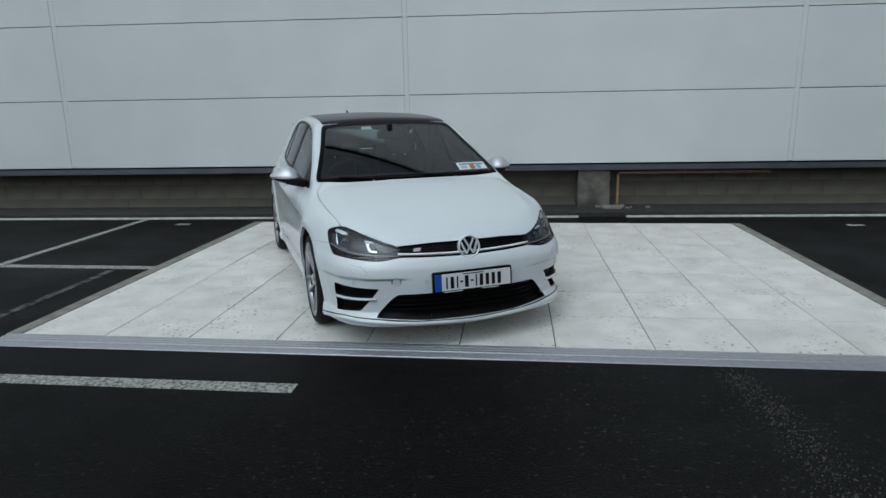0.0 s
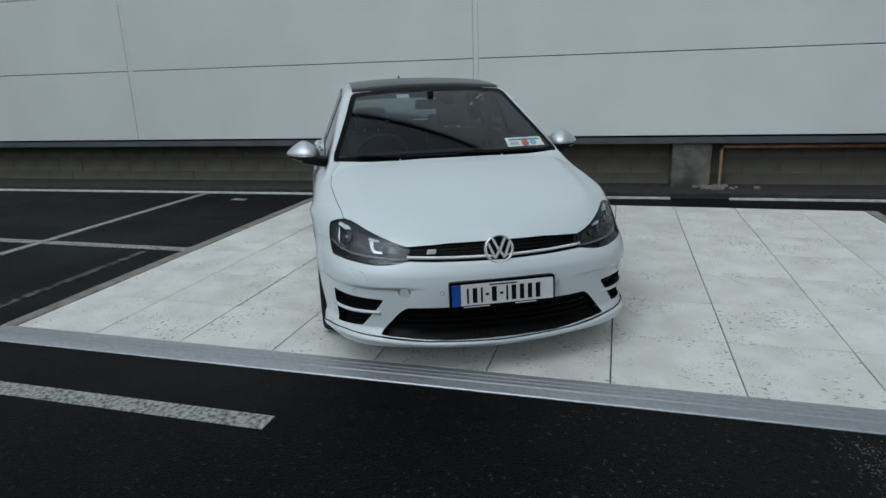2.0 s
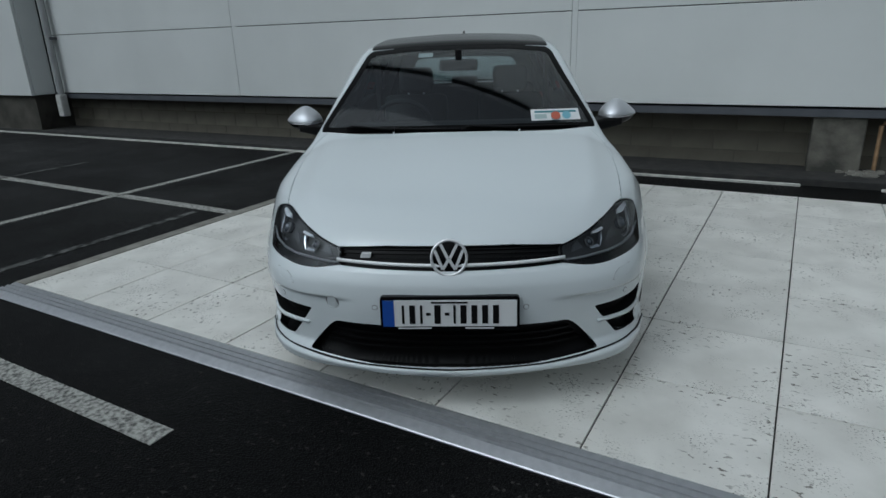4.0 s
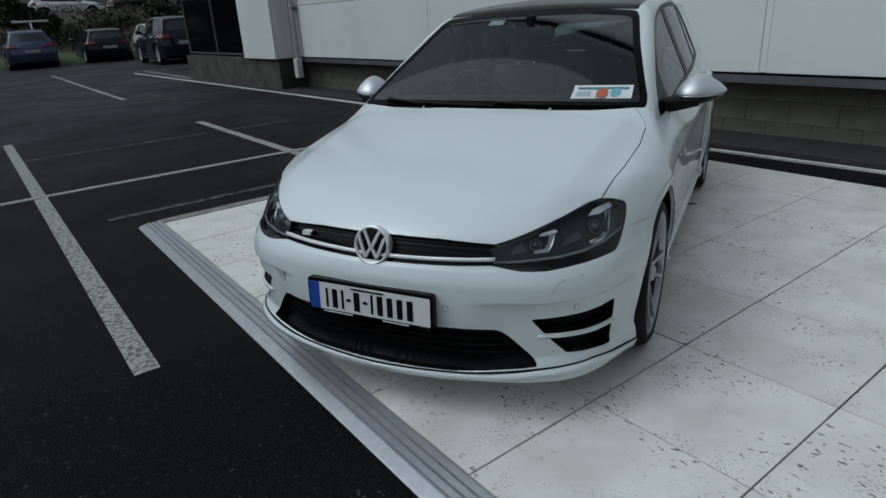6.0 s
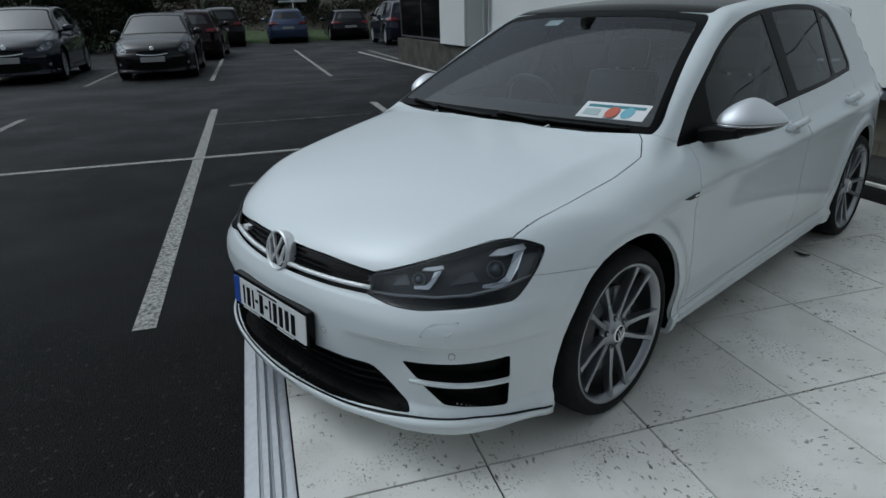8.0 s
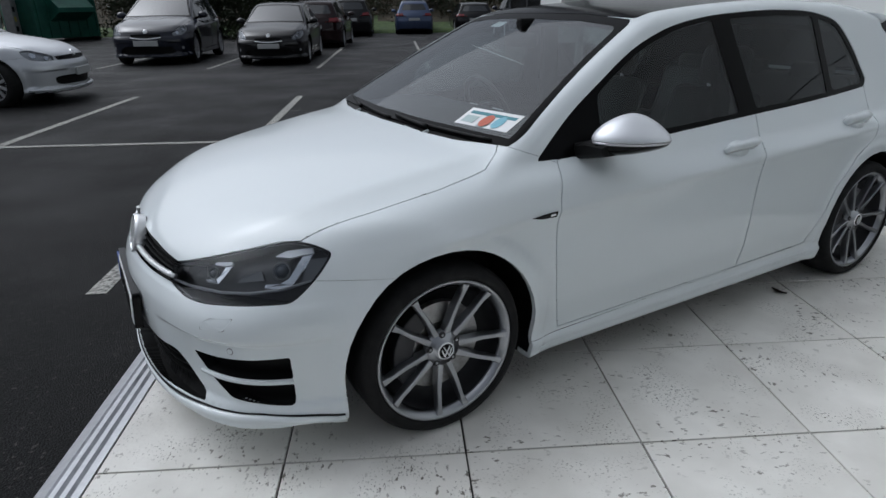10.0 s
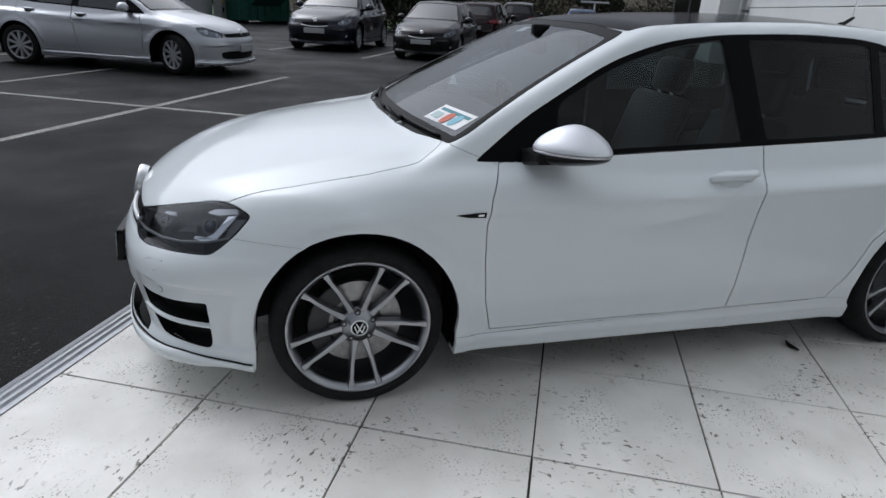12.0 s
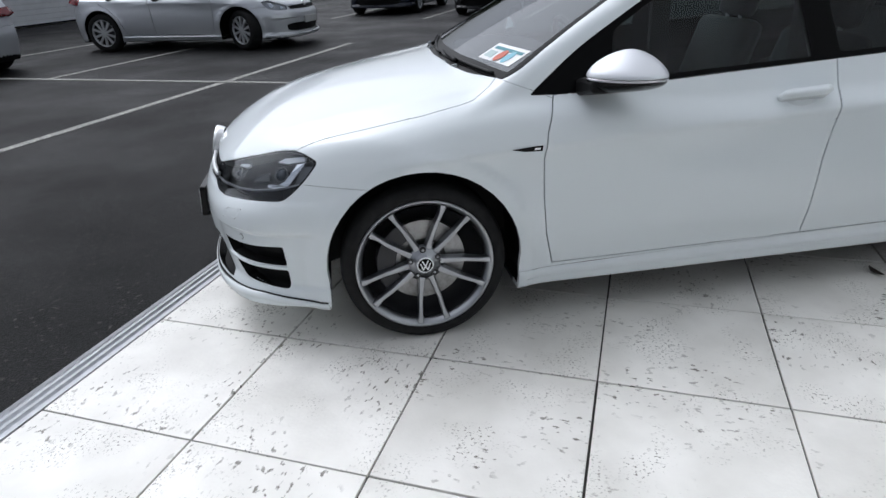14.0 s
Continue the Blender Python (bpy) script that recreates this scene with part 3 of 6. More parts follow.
def cut(bm, pts, proj, where, closed=True):
    """Scores an outline, seen along an axis, into the shell."""
    f2 = PROJ[proj]
    us = [p[0] for p in pts]
    vs = [p[1] for p in pts]
    pad = 0.04
    cand = set()
    for f in bm.faces:
        c = f.calc_center_median()
        a, b = f2(c)
        if min(us) - pad < a < max(us) + pad and min(vs) - pad < b < max(vs) + pad and where(c):
            cand.add(f)
    n = len(pts)
    for i in range(n if closed else n - 1):
        (a0, b0), (a1, b1) = pts[i], pts[(i + 1) % n]
        if math.hypot(a1 - a0, b1 - b0) < 1e-5:
            continue
        lo_a, hi_a, lo_b, hi_b = min(a0, a1) - 1e-4, max(a0, a1) + 1e-4, min(b0, b1) - 1e-4, max(b0, b1) + 1e-4
        sel = []
        for f in cand:
            q = [f2(v.co) for v in f.verts]
            if max(x[0] for x in q) < lo_a or min(x[0] for x in q) > hi_a or max(x[1] for x in q) < lo_b or min(x[1] for x in q) > hi_b:
                continue
            sel.append(f)
        if not sel:
            continue
        for f in sel:
            cand.discard(f)
        geom = list({v for f in sel for v in f.verts}) + list({e for f in sel for e in f.edges}) + sel
        r = bmesh.ops.bisect_plane(bm, geom=geom, dist=1e-5, plane_co=lift_point(proj, a0, b0), plane_no=NORMAL[proj](a1 - a0, b1 - b0).normalized())
        cand.update(g for g in r["geom"] if isinstance(g, bmesh.types.BMFace))
        cand = {f for f in cand if f.is_valid}


def inside(poly, a, b):
    hit = np.zeros(len(a), bool)
    n = len(poly)
    for i in range(n):
        (x0, y0), (x1, y1) = poly[i], poly[(i + 1) % n]
        if abs(y1 - y0) < 1e-12:
            continue
        c = ((y0 > b) != (y1 > b)) & (a < (x1 - x0) * (b - y0) / (y1 - y0) + x0)
        hit ^= c
    return hit


CAR = pose(-0.931, 0.795, 0, 0, 0, 26.5)
# outlines of the panels: (across, up) in the view that is named
def arc(yc, zc, r, a0, a1, n=22):
    return [(yc + r * math.cos(radians(a0 + (a1 - a0) * i / n)), zc + r * math.sin(radians(a0 + (a1 - a0) * i / n))) for i in range(n + 1)]


ARCH_F = [(0.362, 0.05), *arc(0.0, 0.325, 0.372, -8, 188), (-0.372, 0.05)]
ARCH_R = [(2.63 + 0.362, 0.05), *arc(2.63, 0.325, 0.372, -8, 188), (2.63 - 0.372, 0.05)]
HEADLIGHT = rounded([(-0.250, 0.606), (-0.238, 0.664), (-0.19, 0.677), (-0.086, 0.706), (0.018, 0.733), (0.104, 0.753), (0.18, 0.768), (0.25, 0.763), (0.318, 0.738), (0.29, 0.683), (0.25, 0.634), (0.215, 0.602), (0.10, 0.596), (0.0, 0.591), (-0.085, 0.585), (-0.165, 0.588)],
                    [0.012, 0.01, 0.03, 0.03, 0.03, 0.03, 0.03, 0.03, 0.02, 0.03, 0.03, 0.02, 0.04, 0.04, 0.04, 0.03])
GRILLE = [(-0.1, 0.598), (0.30, 0.602), (0.45, 0.606), (0.475, 0.640), (0.46, 0.668), (0.25, 0.682), (-0.1, 0.686)]
LOWER = rounded([(-0.2, 0.204), (0.30, 0.207), (0.600, 0.227), (0.502, 0.345), (0.468, 0.374), (0.40, 0.378), (-0.2, 0.378)], [0, 0.02, 0.015, 0.02, 0.02, 0.02, 0])
FOG_T = rounded([(-0.137, 0.412), (0.201, 0.424), (0.201, 0.344), (-0.090, 0.352)], 0.010)
FOG_B = rounded([(-0.076, 0.335), (0.200, 0.324), (0.196, 0.244), (-0.008, 0.263)], 0.012)
SCREEN = rounded([(-0.4, 0.986), (0.0, 0.984), (0.45, 0.980), (0.748, 0.970), (0.745, 1.002), (0.637, 1.217), (0.580, 1.352), (0.552, 1.374), (0.3, 1.394), (-0.4, 1.400)], [0, 0, 0.05, 0.015, 0.02, 0.05, 0.03, 0.02, 0, 0])
SCREEN_IN = rounded([(-0.4, 1.006), (0.0, 1.004), (0.45, 1.000), (0.712, 0.992), (0.712, 1.005), (0.606, 1.213), (0.550, 1.338), (0.518, 1.352), (0.3, 1.370), (-0.4, 1.378)], [0, 0, 0.05, 0.015, 0.02, 0.05, 0.03, 0.02, 0, 0])
WINDOWS = rounded([(0.425, 0.918), (0.55, 0.914), (1.0, 0.944), (1.7, 0.974), (2.3, 1.000), (2.64, 1.020), (2.668, 1.05), (2.60, 1.215), (2.50, 1.342), (2.25, 1.392), (1.9, 1.402), (1.48, 1.383), (1.22, 1.346), (0.98, 1.268), (0.62, 1.064)],
                  [0.012, 0.03, 0.2, 0.2, 0.2, 0.02, 0.03, 0.05, 0.08, 0.15, 0.15, 0.15, 0.15, 0.15, 0.1])
WIN_F = rounded([(0.74, 0.945), (1.0, 0.962), (1.56, 0.984), (1.50, 1.366), (1.24, 1.331), (0.98, 1.245), (0.76, 1.115)], [0.01, 0.1, 0.02, 0.02, 0.12, 0.15, 0.03])
WIN_R = rounded([(1.68, 0.992), (2.27, 1.016), (2.27, 1.367), (1.9, 1.378), (1.62, 1.368)], [0.02, 0.02, 0.02, 0.1, 0.02])
WIN_Q = rounded([(2.32, 1.020), (2.61, 1.036), (2.635, 1.06), (2.57, 1.20), (2.48, 1.322), (2.32, 1.360)], [0.02, 0.02, 0.02, 0.05, 0.06, 0.02])
DOOR_F = [(0.510, 0.262), (0.475, 0.40), (0.460, 0.55), (0.457, 0.70), (0.470, 0.80), (0.512, 0.915), (1.0, 0.942), (1.662, 0.972), (1.655, 0.86), (1.635, 0.75), (1.610, 0.60), (1.600, 0.272)]
DOOR_R = [(1.600, 0.272), (1.610, 0.60), (1.635, 0.75), (1.655, 0.86), (1.662, 0.972), (2.3, 0.999), (2.63, 1.019), (2.64, 0.90), (2.58, 0.78), (2.42, 0.70), (2.27, 0.56), (2.20, 0.40), (2.14, 0.278)]
SKIRT = [(0.30, 0.05), (0.30, 0.246), (1.3, 0.262), (2.4, 0.284), (2.4, 0.05)]
SEAM = [(-0.62, 0.665), (-0.44, 0.664), (-0.25, 0.650), (-0.12, 0.640)]
BONNET = [(-0.2, -1.2), (0.70, -1.2), (0.70, -0.62), (0.730, -0.455), (0.764, -0.194), (0.781, 0.037), (0.772, 0.225), (0.728, 0.300), (0.700, 0.325), (0.52, 0.258), (0.33, 0.222), (0.0, 0.206), (-0.2, 0.206)]
LIP = [(-0.75, 0.195), (-0.626, 0.197), (-0.35, 0.206), (-0.12, 0.220), (0.10, 0.227), (0.336, 0.200), (0.45, 0.190)]
WINGTOP = [(-0.7, 1.30), (0.24, 1.02), (0.30, 0.985), (0.44, 0.932), (0.62, 0.86)]
TAILGATE = [(3.14, 0.66), (3.16, 0.80), (3.12, 0.95), (3.02, 1.15), (2.94, 1.32), (2.92, 1.45)]
COWL = [(-0.2, 0.19), (0.0, 0.20), (0.52, 0.25), (0.70, 0.32), (0.70, 0.50), (-0.2, 0.50)]
ROOF = rounded([(-0.3, 1.055), (0.2, 1.06), (0.562, 1.10), (0.55, 1.6), (0.53, 2.6), (0.47, 2.95), (-0.3, 3.0)], [0, 0.1, 0.02, 0.3, 0.3, 0.03, 0])
HATCHGLASS = rounded([(-0.3, 1.02), (0.56, 1.03), (0.45, 1.27), (-0.3, 1.29)], [0, 0.05, 0.06, 0])
TAILLAMP = rounded([(0.42, 0.80), (0.42, 0.90), (0.9, 0.94), (0.9, 0.79)], 0.03)


def poly_z(pts, y):
    return np.interp(y, [p[0] for p in pts], [p[1] for p in pts])


def shell_regions():
    P = body_grid()
    bm = bmesh.new()
    n, k = P.shape[:2]
    vs = [[bm.verts.new(P[i, j]) for j in range(k)] for i in range(n)]
    for i in range(n - 1):
        for j in range(k - 1):
            bm.faces.new((vs[i][j], vs[i + 1][j], vs[i + 1][j + 1], vs[i][j + 1]))
    bm.faces.new([v for v in vs[0]])
    bmesh.ops.remove_doubles(bm, verts=bm.verts[:], dist=2e-5)
    side, front, top, obl, screen, back = (WHERE[q] for q in ("side", "front", "top", "obl", "screen", "back"))
    low_front = lambda p: p[1] < 0.1
    for pts, pr, wh in ((ARCH_F, "side", side), (ARCH_R, "side", side), (HEADLIGHT, "obl", obl), (GRILLE, "front", front), (LOWER, "front", front),
                        (FOG_T, "obl", obl), (FOG_B, "obl", obl), (SCREEN, "front", screen), (SCREEN_IN, "front", screen),
                        (WINDOWS, "side", side), (WIN_F, "side", side), (WIN_R, "side", side), (WIN_Q, "side", side), (DOOR_F, "side", side), (DOOR_R, "side", side),
                        (SKIRT, "side", side), (BONNET, "top", top), (ROOF, "top", lambda p: p[2] > 1.2), (HATCHGLASS, "front", back), (TAILLAMP, "front", back)):
        cut(bm, pts, pr, wh)
    cut(bm, SEAM, "side", lambda p: p[0] > 0.4 and p[1] < 0, False)
    cut(bm, WINGTOP, "side", lambda p: p[0] > 0.5 and p[2] > 0.8, False)
    cut(bm, TAILGATE, "side", lambda p: p[0] > 0.2 and p[1] > 2.6, False)
    bm.verts.ensure_lookup_table()
    bm.faces.ensure_lookup_table()
    C = np.array([f.calc_center_median() for f in bm.faces])
    N = body_normal(C)
    X, Y, Z = C.T
    U = (X + Y) * 0.70711
    lab = np.full(len(C), "body_side", dtype="<U16")
    lab[(Y < 0.0) & (Z < poly_z(SEAM, Y))] = "front_bumper"
    lab[(Y < 0.55) & (Y >= -0.6) & (lab == "body_side") & (Z < poly_z(WINGTOP, Y)) & (X > 0.5)] = "wing"
    lab[inside(BONNET, X, Y) & (Z > 0.62) & (lab != "front_bumper")] = "bonnet"
    lab[(Y > 3.0) & (Z < 0.68)] = "rear_bumper"
    lab[(Z >= 0.68) & (Y > np.interp(Z, [p[1] for p in TAILGATE], [p[0] for p in TAILGATE])) & (lab == "body_side")] = "tailgate"
    lab[inside(COWL, X, Y) & (Z > 0.93) & (Z < 1.005) & np.isin(lab, ("body_side", "wing"))] = "cowl"
    s_ = X > 0.40
    lab[s_ & inside(DOOR_F, Y, Z)] = "front_door"
    lab[s_ & inside(DOOR_R, Y, Z)] = "rear_door"
    lab[s_ & inside(SKIRT, Y, Z)] = "side_skirt"
    lab[s_ & inside(WINDOWS, Y, Z)] = "window_surround"
    lab[s_ & inside(WIN_F, Y, Z)] = "front_window"
    lab[s_ & inside(WIN_R, Y, Z)] = "rear_window"
    lab[s_ & inside(WIN_Q, Y, Z)] = "quarter_window"
    lab[(Y > 0.0) & (Y < 1.5) & inside(SCREEN, X, Z) & (N[:, 1] < -0.15)] = "screen_surround"
    lab[(Y > 0.0) & (Y < 1.5) & inside(SCREEN_IN, X, Z) & (N[:, 1] < -0.15)] = "windscreen"
    lab[inside(ROOF, X, Y) & (Z > 1.25) & (lab == "body_side")] = "roof"
    lab[(Y < 0) & inside(GRILLE, X, Z)] = "grille"
    lab[(Y < 0) & inside(LOWER, X, Z)] = "lower_grille"
    o_ = (Y < 0.1) & (X > 0.2)
    lab[o_ & inside(HEADLIGHT, U, Z)] = "headlight"
    lab[o_ & inside(FOG_T, U, Z)] = "fog_t"
    lab[o_ & inside(FOG_B, U, Z)] = "fog_b"
    lab[(Y > 2.8) & inside(HATCHGLASS, X, Z) & (N[:, 1] > 0.3)] = "rear_screen"
    lab[(Y > 2.8) & inside(TAILLAMP, X, Z) & (N[:, 1] > 0.4)] = "tail_lamp"
    lab[(N[:, 2] < -0.75) & (Z < 0.2) & (Y > -0.35) & (X < 0.80)] = "underbody"
    lab[s_ & (inside(ARCH_F, Y, Z) | inside(ARCH_R, Y, Z))] = "hole"
    return bm, lab


def region_mesh(bm, lab, name, depth=0.020, gap=0.0026, sink=0.0, mirror=False):
    """One panel as points and faces, its rim turned inward, with its loop normals."""
    fs = [f for f, l in zip(bm.faces, lab) if l == name]
    if not fs:
        return None
    idx = {}
    pts = []
    faces = []
    for f in fs:
        row = []
        for v in f.verts:
            if v.index not in idx:
                idx[v.index] = len(pts)
                pts.append(v.co[:])
            row.append(idx[v.index])
        faces.append(row)
    P = np.array(pts)
    N = body_normal(P)
    edges = {}
    for fi, r in enumerate(faces):
        for a, b in zip(r, r[1:] + r[:1]):
            key = (min(a, b), max(a, b))
            edges[key] = None if key in edges else (a, b, fi)
    rim = [e for e in edges.values() if e and not (abs(P[e[0]][0]) < 1e-4 and abs(P[e[1]][0]) < 1e-4)]
    cent = np.array([P[r].mean(0) for r in faces])
    pull = np.zeros_like(P)
    for a, b, fi in rim:
        t = P[b] - P[a]
        L = np.linalg.norm(t)
        if L < 1e-9:
            continue
        t /= L
        d = np.cross(N[a], t)
        d /= max(np.linalg.norm(d), 1e-9)
        if d @ (cent[fi] - P[a]) < 0:
            d = -d
        pull[a] += d * L
        pull[b] += d * L
    L = np.linalg.norm(pull, axis=1)
    k = L > 1e-9
    pull[k] = pull[k] / L[k][:, None]
    Q = P + pull * gap - N * sink
    nv = len(Q)
    low = {}
    extra = []
    rim_faces = []
    if depth > 0:
        for a, b, fi in rim:
            for v in (a, b):
                if v not in low:
                    low[v] = nv + len(extra)
                    extra.append(Q[v] - N[v] * depth)
            rim_faces.append([b, a, low[a], low[b]])
    Q = np.vstack([Q, np.array(extra)]) if extra else Q
    return Q, faces, rim_faces, N


def make_panel(name, data, mat, parent, label="", flip=False, both=False):
    """A panel, or with both its mirror image welded to it."""
    Q, faces, rims, N = data
    V, F, LN = [], [], []
    sides = (1, -1) if both else ((-1,) if flip else (1,))
    for sgn in sides:
        o = len(V)
        M = Q * np.array([sgn, 1, 1])
        V += [tuple(p) for p in M]
        for r in faces:
            r2 = r if sgn == 1 else r[::-1]
            nrm = N[r2] * np.array([sgn, 1, 1])
            F.append([i + o for i in r2])
            LN += [tuple(x) for x in nrm]
        for r in rims:
            r2 = r if sgn == 1 else r[::-1]
            p = M[r2]
            c = np.cross(p[1] - p[0], p[2] - p[0])
            c = c / max(np.linalg.norm(c), 1e-9)
            F.append([i + o for i in r2])
            LN += [tuple(c)] * 4
    me = bpy.data.meshes.new(name)
    me.from_pydata(V, [], F)
    me.update()
    me.polygons.foreach_set("use_smooth", [True] * len(me.polygons))
    if len(LN) == len(me.loops):
        me.normals_split_custom_set(LN)
    me.materials.append(mat)
    ob = new(name, me)
    ob.parent = parent
    if label:
        ob["label"] = label
    return ob


def surface_at(a, b, proj, off=0.0):
    """The point of the shell at (a, b) of a view, and its normal."""
    if proj == "side":
        o, d = np.array([1.6, a, b]), np.array([-1.0, 0, 0])
    elif proj == "front":
        o, d = np.array([a, -1.8, b]), np.array([0, 1.0, 0])
    elif proj == "screen":
        o, d = np.array([a, 0.0, b]), np.array([0, 1.0, 0])
    elif proj == "top":
        o, d = np.array([a, b, 2.2]), np.array([0, 0, -1.0])
    else:
        o, d = np.array([a * 0.70711 + 1.2, a * 0.70711 - 1.2, b]), np.array([-0.70711, 0.70711, 0])
    ts = np.linspace(0, 2.2, 1500)
    v = body_field(*(o[:, None] + d[:, None] * ts))
    i = int(np.argmax(v < 0))
    lo, hi = ts[max(i - 1, 0)], ts[i]
    for _ in range(30):
        m = (lo + hi) / 2
        if body_field(*(o + d * m)) < 0:
            hi = m
        else:
            lo = m
    p = o + d * hi
    nn = body_normal(p[None])[0]
    return p + nn * off, nn


def ribbon(path, proj, width, thick, off=0.0, bm=None, flip=False):
    """A raised strip laid along a line on the shell; width goes up the view."""
    bm = bm or bmesh.new()
    rows = []
    for i, q in enumerate(path):
        a, b = q[0], q[1]
        w = q[2] if len(q) > 2 else width
        row = []
        for db, dn in ((-w / 2, off), (-w / 2 * 0.85, off + thick), (w / 2 * 0.85, off + thick), (w / 2, off)):
            p, nn = surface_at(a, b + db, proj)
            p = p + nn * dn
            row.append(bm.verts.new((-p[0], p[1], p[2]) if flip else p))
        rows.append(row)
    for r0, r1 in zip(rows, rows[1:]):
        for j in range(4):
            bm.faces.new((r0[j], r1[j], r1[(j + 1) % 4], r0[(j + 1) % 4]))
    bm.faces.new(rows[0])
    bm.faces.new(rows[-1][::-1])
    bmesh.ops.recalc_face_normals(bm, faces=bm.faces[:])
    return bm


def patch(poly, proj, off=0.003, thick=0.004, flip=False, bm=None):
    """A thin plate cut to an outline and bent to the shell."""
    bm = bm or bmesh.new()
    lo, hi = [], []
    for a, b in poly:
        p, nn = surface_at(a, b, proj)
        s = -1 if flip else 1
        q0, q1 = p + nn * (off - thick), p + nn * off
        lo.append(bm.verts.new((q0[0] * s, q0[1], q0[2])))
        hi.append(bm.verts.new((q1[0] * s, q1[1], q1[2])))
    n = len(poly)
    bm.faces.new(hi)
    for i in range(n):
        bm.faces.new((hi[i], lo[i], lo[(i + 1) % n], hi[(i + 1) % n]))
    bmesh.ops.recalc_face_normals(bm, faces=bm.faces[:])
    return bm


def build_car():
    car = thing("hatchback_car", "white five-door hatchback car parked askew on pale tiles", "car", at=CAR)
    bm, lab = shell_regions()
    bm.verts.index_update()
    for nm, label in (("bonnet", ""), ("front_bumper", ""), ("tailgate", ""), ("rear_bumper", "")):
        d = region_mesh(bm, lab, nm, gap={"bonnet": 0.0032, "front_bumper": 0.0006}.get(nm, 0.0026))
        if d:
            make_panel(nm, d, PAINT, car, label, both=True)
    d = region_mesh(bm, lab, "body_side", gap=0.0012)
    make_panel("body_side", d, PAINT, car, both=True)
    make_panel("roof", region_mesh(bm, lab, "roof", gap=0.001, sink=0.001), ROOFBLACK, car, "black glossy roof panel", both=True)
    screen = make_panel("windscreen", region_mesh(bm, lab, "windscreen", depth=0, gap=0.0, sink=0.003), GLASS, car, "clear tinted windscreen", both=True)
    screen.visible_shadow = False
    make_panel("screen_frame", region_mesh(bm, lab, "screen_surround", gap=0, sink=0.002), TRIMBLACK, car, "black screen border", both=True)
    rs = make_panel("rear_screen", region_mesh(bm, lab, "rear_screen", depth=0, gap=0, sink=0.003), GLASS, car, "heated rear screen", both=True)
    rs.visible_shadow = False
    make_panel("cowl", region_mesh(bm, lab, "cowl", gap=0, sink=0.010), BLACK, car, "black wiper cowl", both=True)
    make_panel("underbody", region_mesh(bm, lab, "underbody", gap=0), BLACK, car, "black underbody", both=True)
    for flip in (False, True):
        for nm in ("wing", "front_door", "rear_door", "side_skirt"):
            ob = make_panel(nm, region_mesh(bm, lab, nm, gap=0.0034 if "door" in nm else 0.0010), PAINT, car, flip=flip)
            if "door" in nm:
                door_fittings(ob, nm, flip)
        make_panel("window_frame", region_mesh(bm, lab, "window_surround", gap=0, sink=0.003), TRIMBLACK, car, "black window surround", flip=flip)
        for nm, m in (("front_window", SIDEGLASS), ("rear_window", TINTED), ("quarter_window", TINTED)):
            w = make_panel(nm, region_mesh(bm, lab, nm, depth=0, gap=0, sink=0.006), m, car, "dark tinted side glass", flip=flip)
            w.visible_shadow = False
        headlight(car, bm, lab, flip)
        make_panel("tail_lamp", region_mesh(bm, lab, "tail_lamp", sink=-0.002), REDLENS, car, "red tail lamp", flip=flip)
        for nm in ("fog_t", "fog_b"):
            make_panel("air_intake", recess(bm, lab, nm, 0.045), BLACK, car, "deep black air intake", flip=flip)
    make_panel("grille", recess(bm, lab, "grille", 0.022), GLOSSBLACK, car, "black grille", both=True)
    make_panel("lower_grille", recess(bm, lab, "lower_grille", 0.05), BLACK, car, "black lower air intake", both=True)
    inner_shell(car, bm, lab)
    bm.free()
    grille_trim(car)
    number_plate(car)
    mirrors(car)
    wipers(car)
    wheels(car)
    small_trim(car)
    return car


def recess(bm, lab, name, deep):
    """The floor of an opening, sunk behind the skin, with walls up to it."""
    Q, faces, _, N = region_mesh(bm, lab, name, depth=0, gap=0, sink=deep)
    edges = {}
    for fi, r in enumerate(faces):
        for a, b in zip(r, r[1:] + r[:1]):
            key = (min(a, b), max(a, b))
            edges[key] = None if key in edges else (a, b)
    rim = [e for e in edges.values() if e and not (abs(Q[e[0]][0]) < 1e-4 and abs(Q[e[1]][0]) < 1e-4)]
    up, extra, walls = {}, [], []
    for a, b in rim:
        for v in (a, b):
            if v not in up:
                up[v] = len(Q) + len(extra)
                extra.append(Q[v] + N[v] * (deep - 0.001))
        walls.append([b, a, up[a], up[b]])
    return np.vstack([Q, np.array(extra)]), faces, walls, N


def inner_shell(car, bm, lab):
    """A black backing added behind the panels to give their gaps shade."""
    keep = {"bonnet", "front_bumper", "splitter", "tailgate", "rear_bumper", "body_side", "wing", "front_door", "rear_door", "side_skirt", "window_surround", "screen_surround", "roof"}
    lab2 = np.array(["liner" if l in keep else "x" for l in lab])
    d = region_mesh(bm, lab2, "liner", depth=0, gap=0, sink=0.024)
    make_panel("gap_backing", d, BLACK, car, "black backing added so the panel gaps read as shade", both=True)
ROOFBLACK = material("roof_black", (0.004, 0.004, 0.0045), 0.14, spec=0.035)
TRIMBLACK = material("trim_black", (0.003, 0.003, 0.0033), 0.3, spec=0.05)


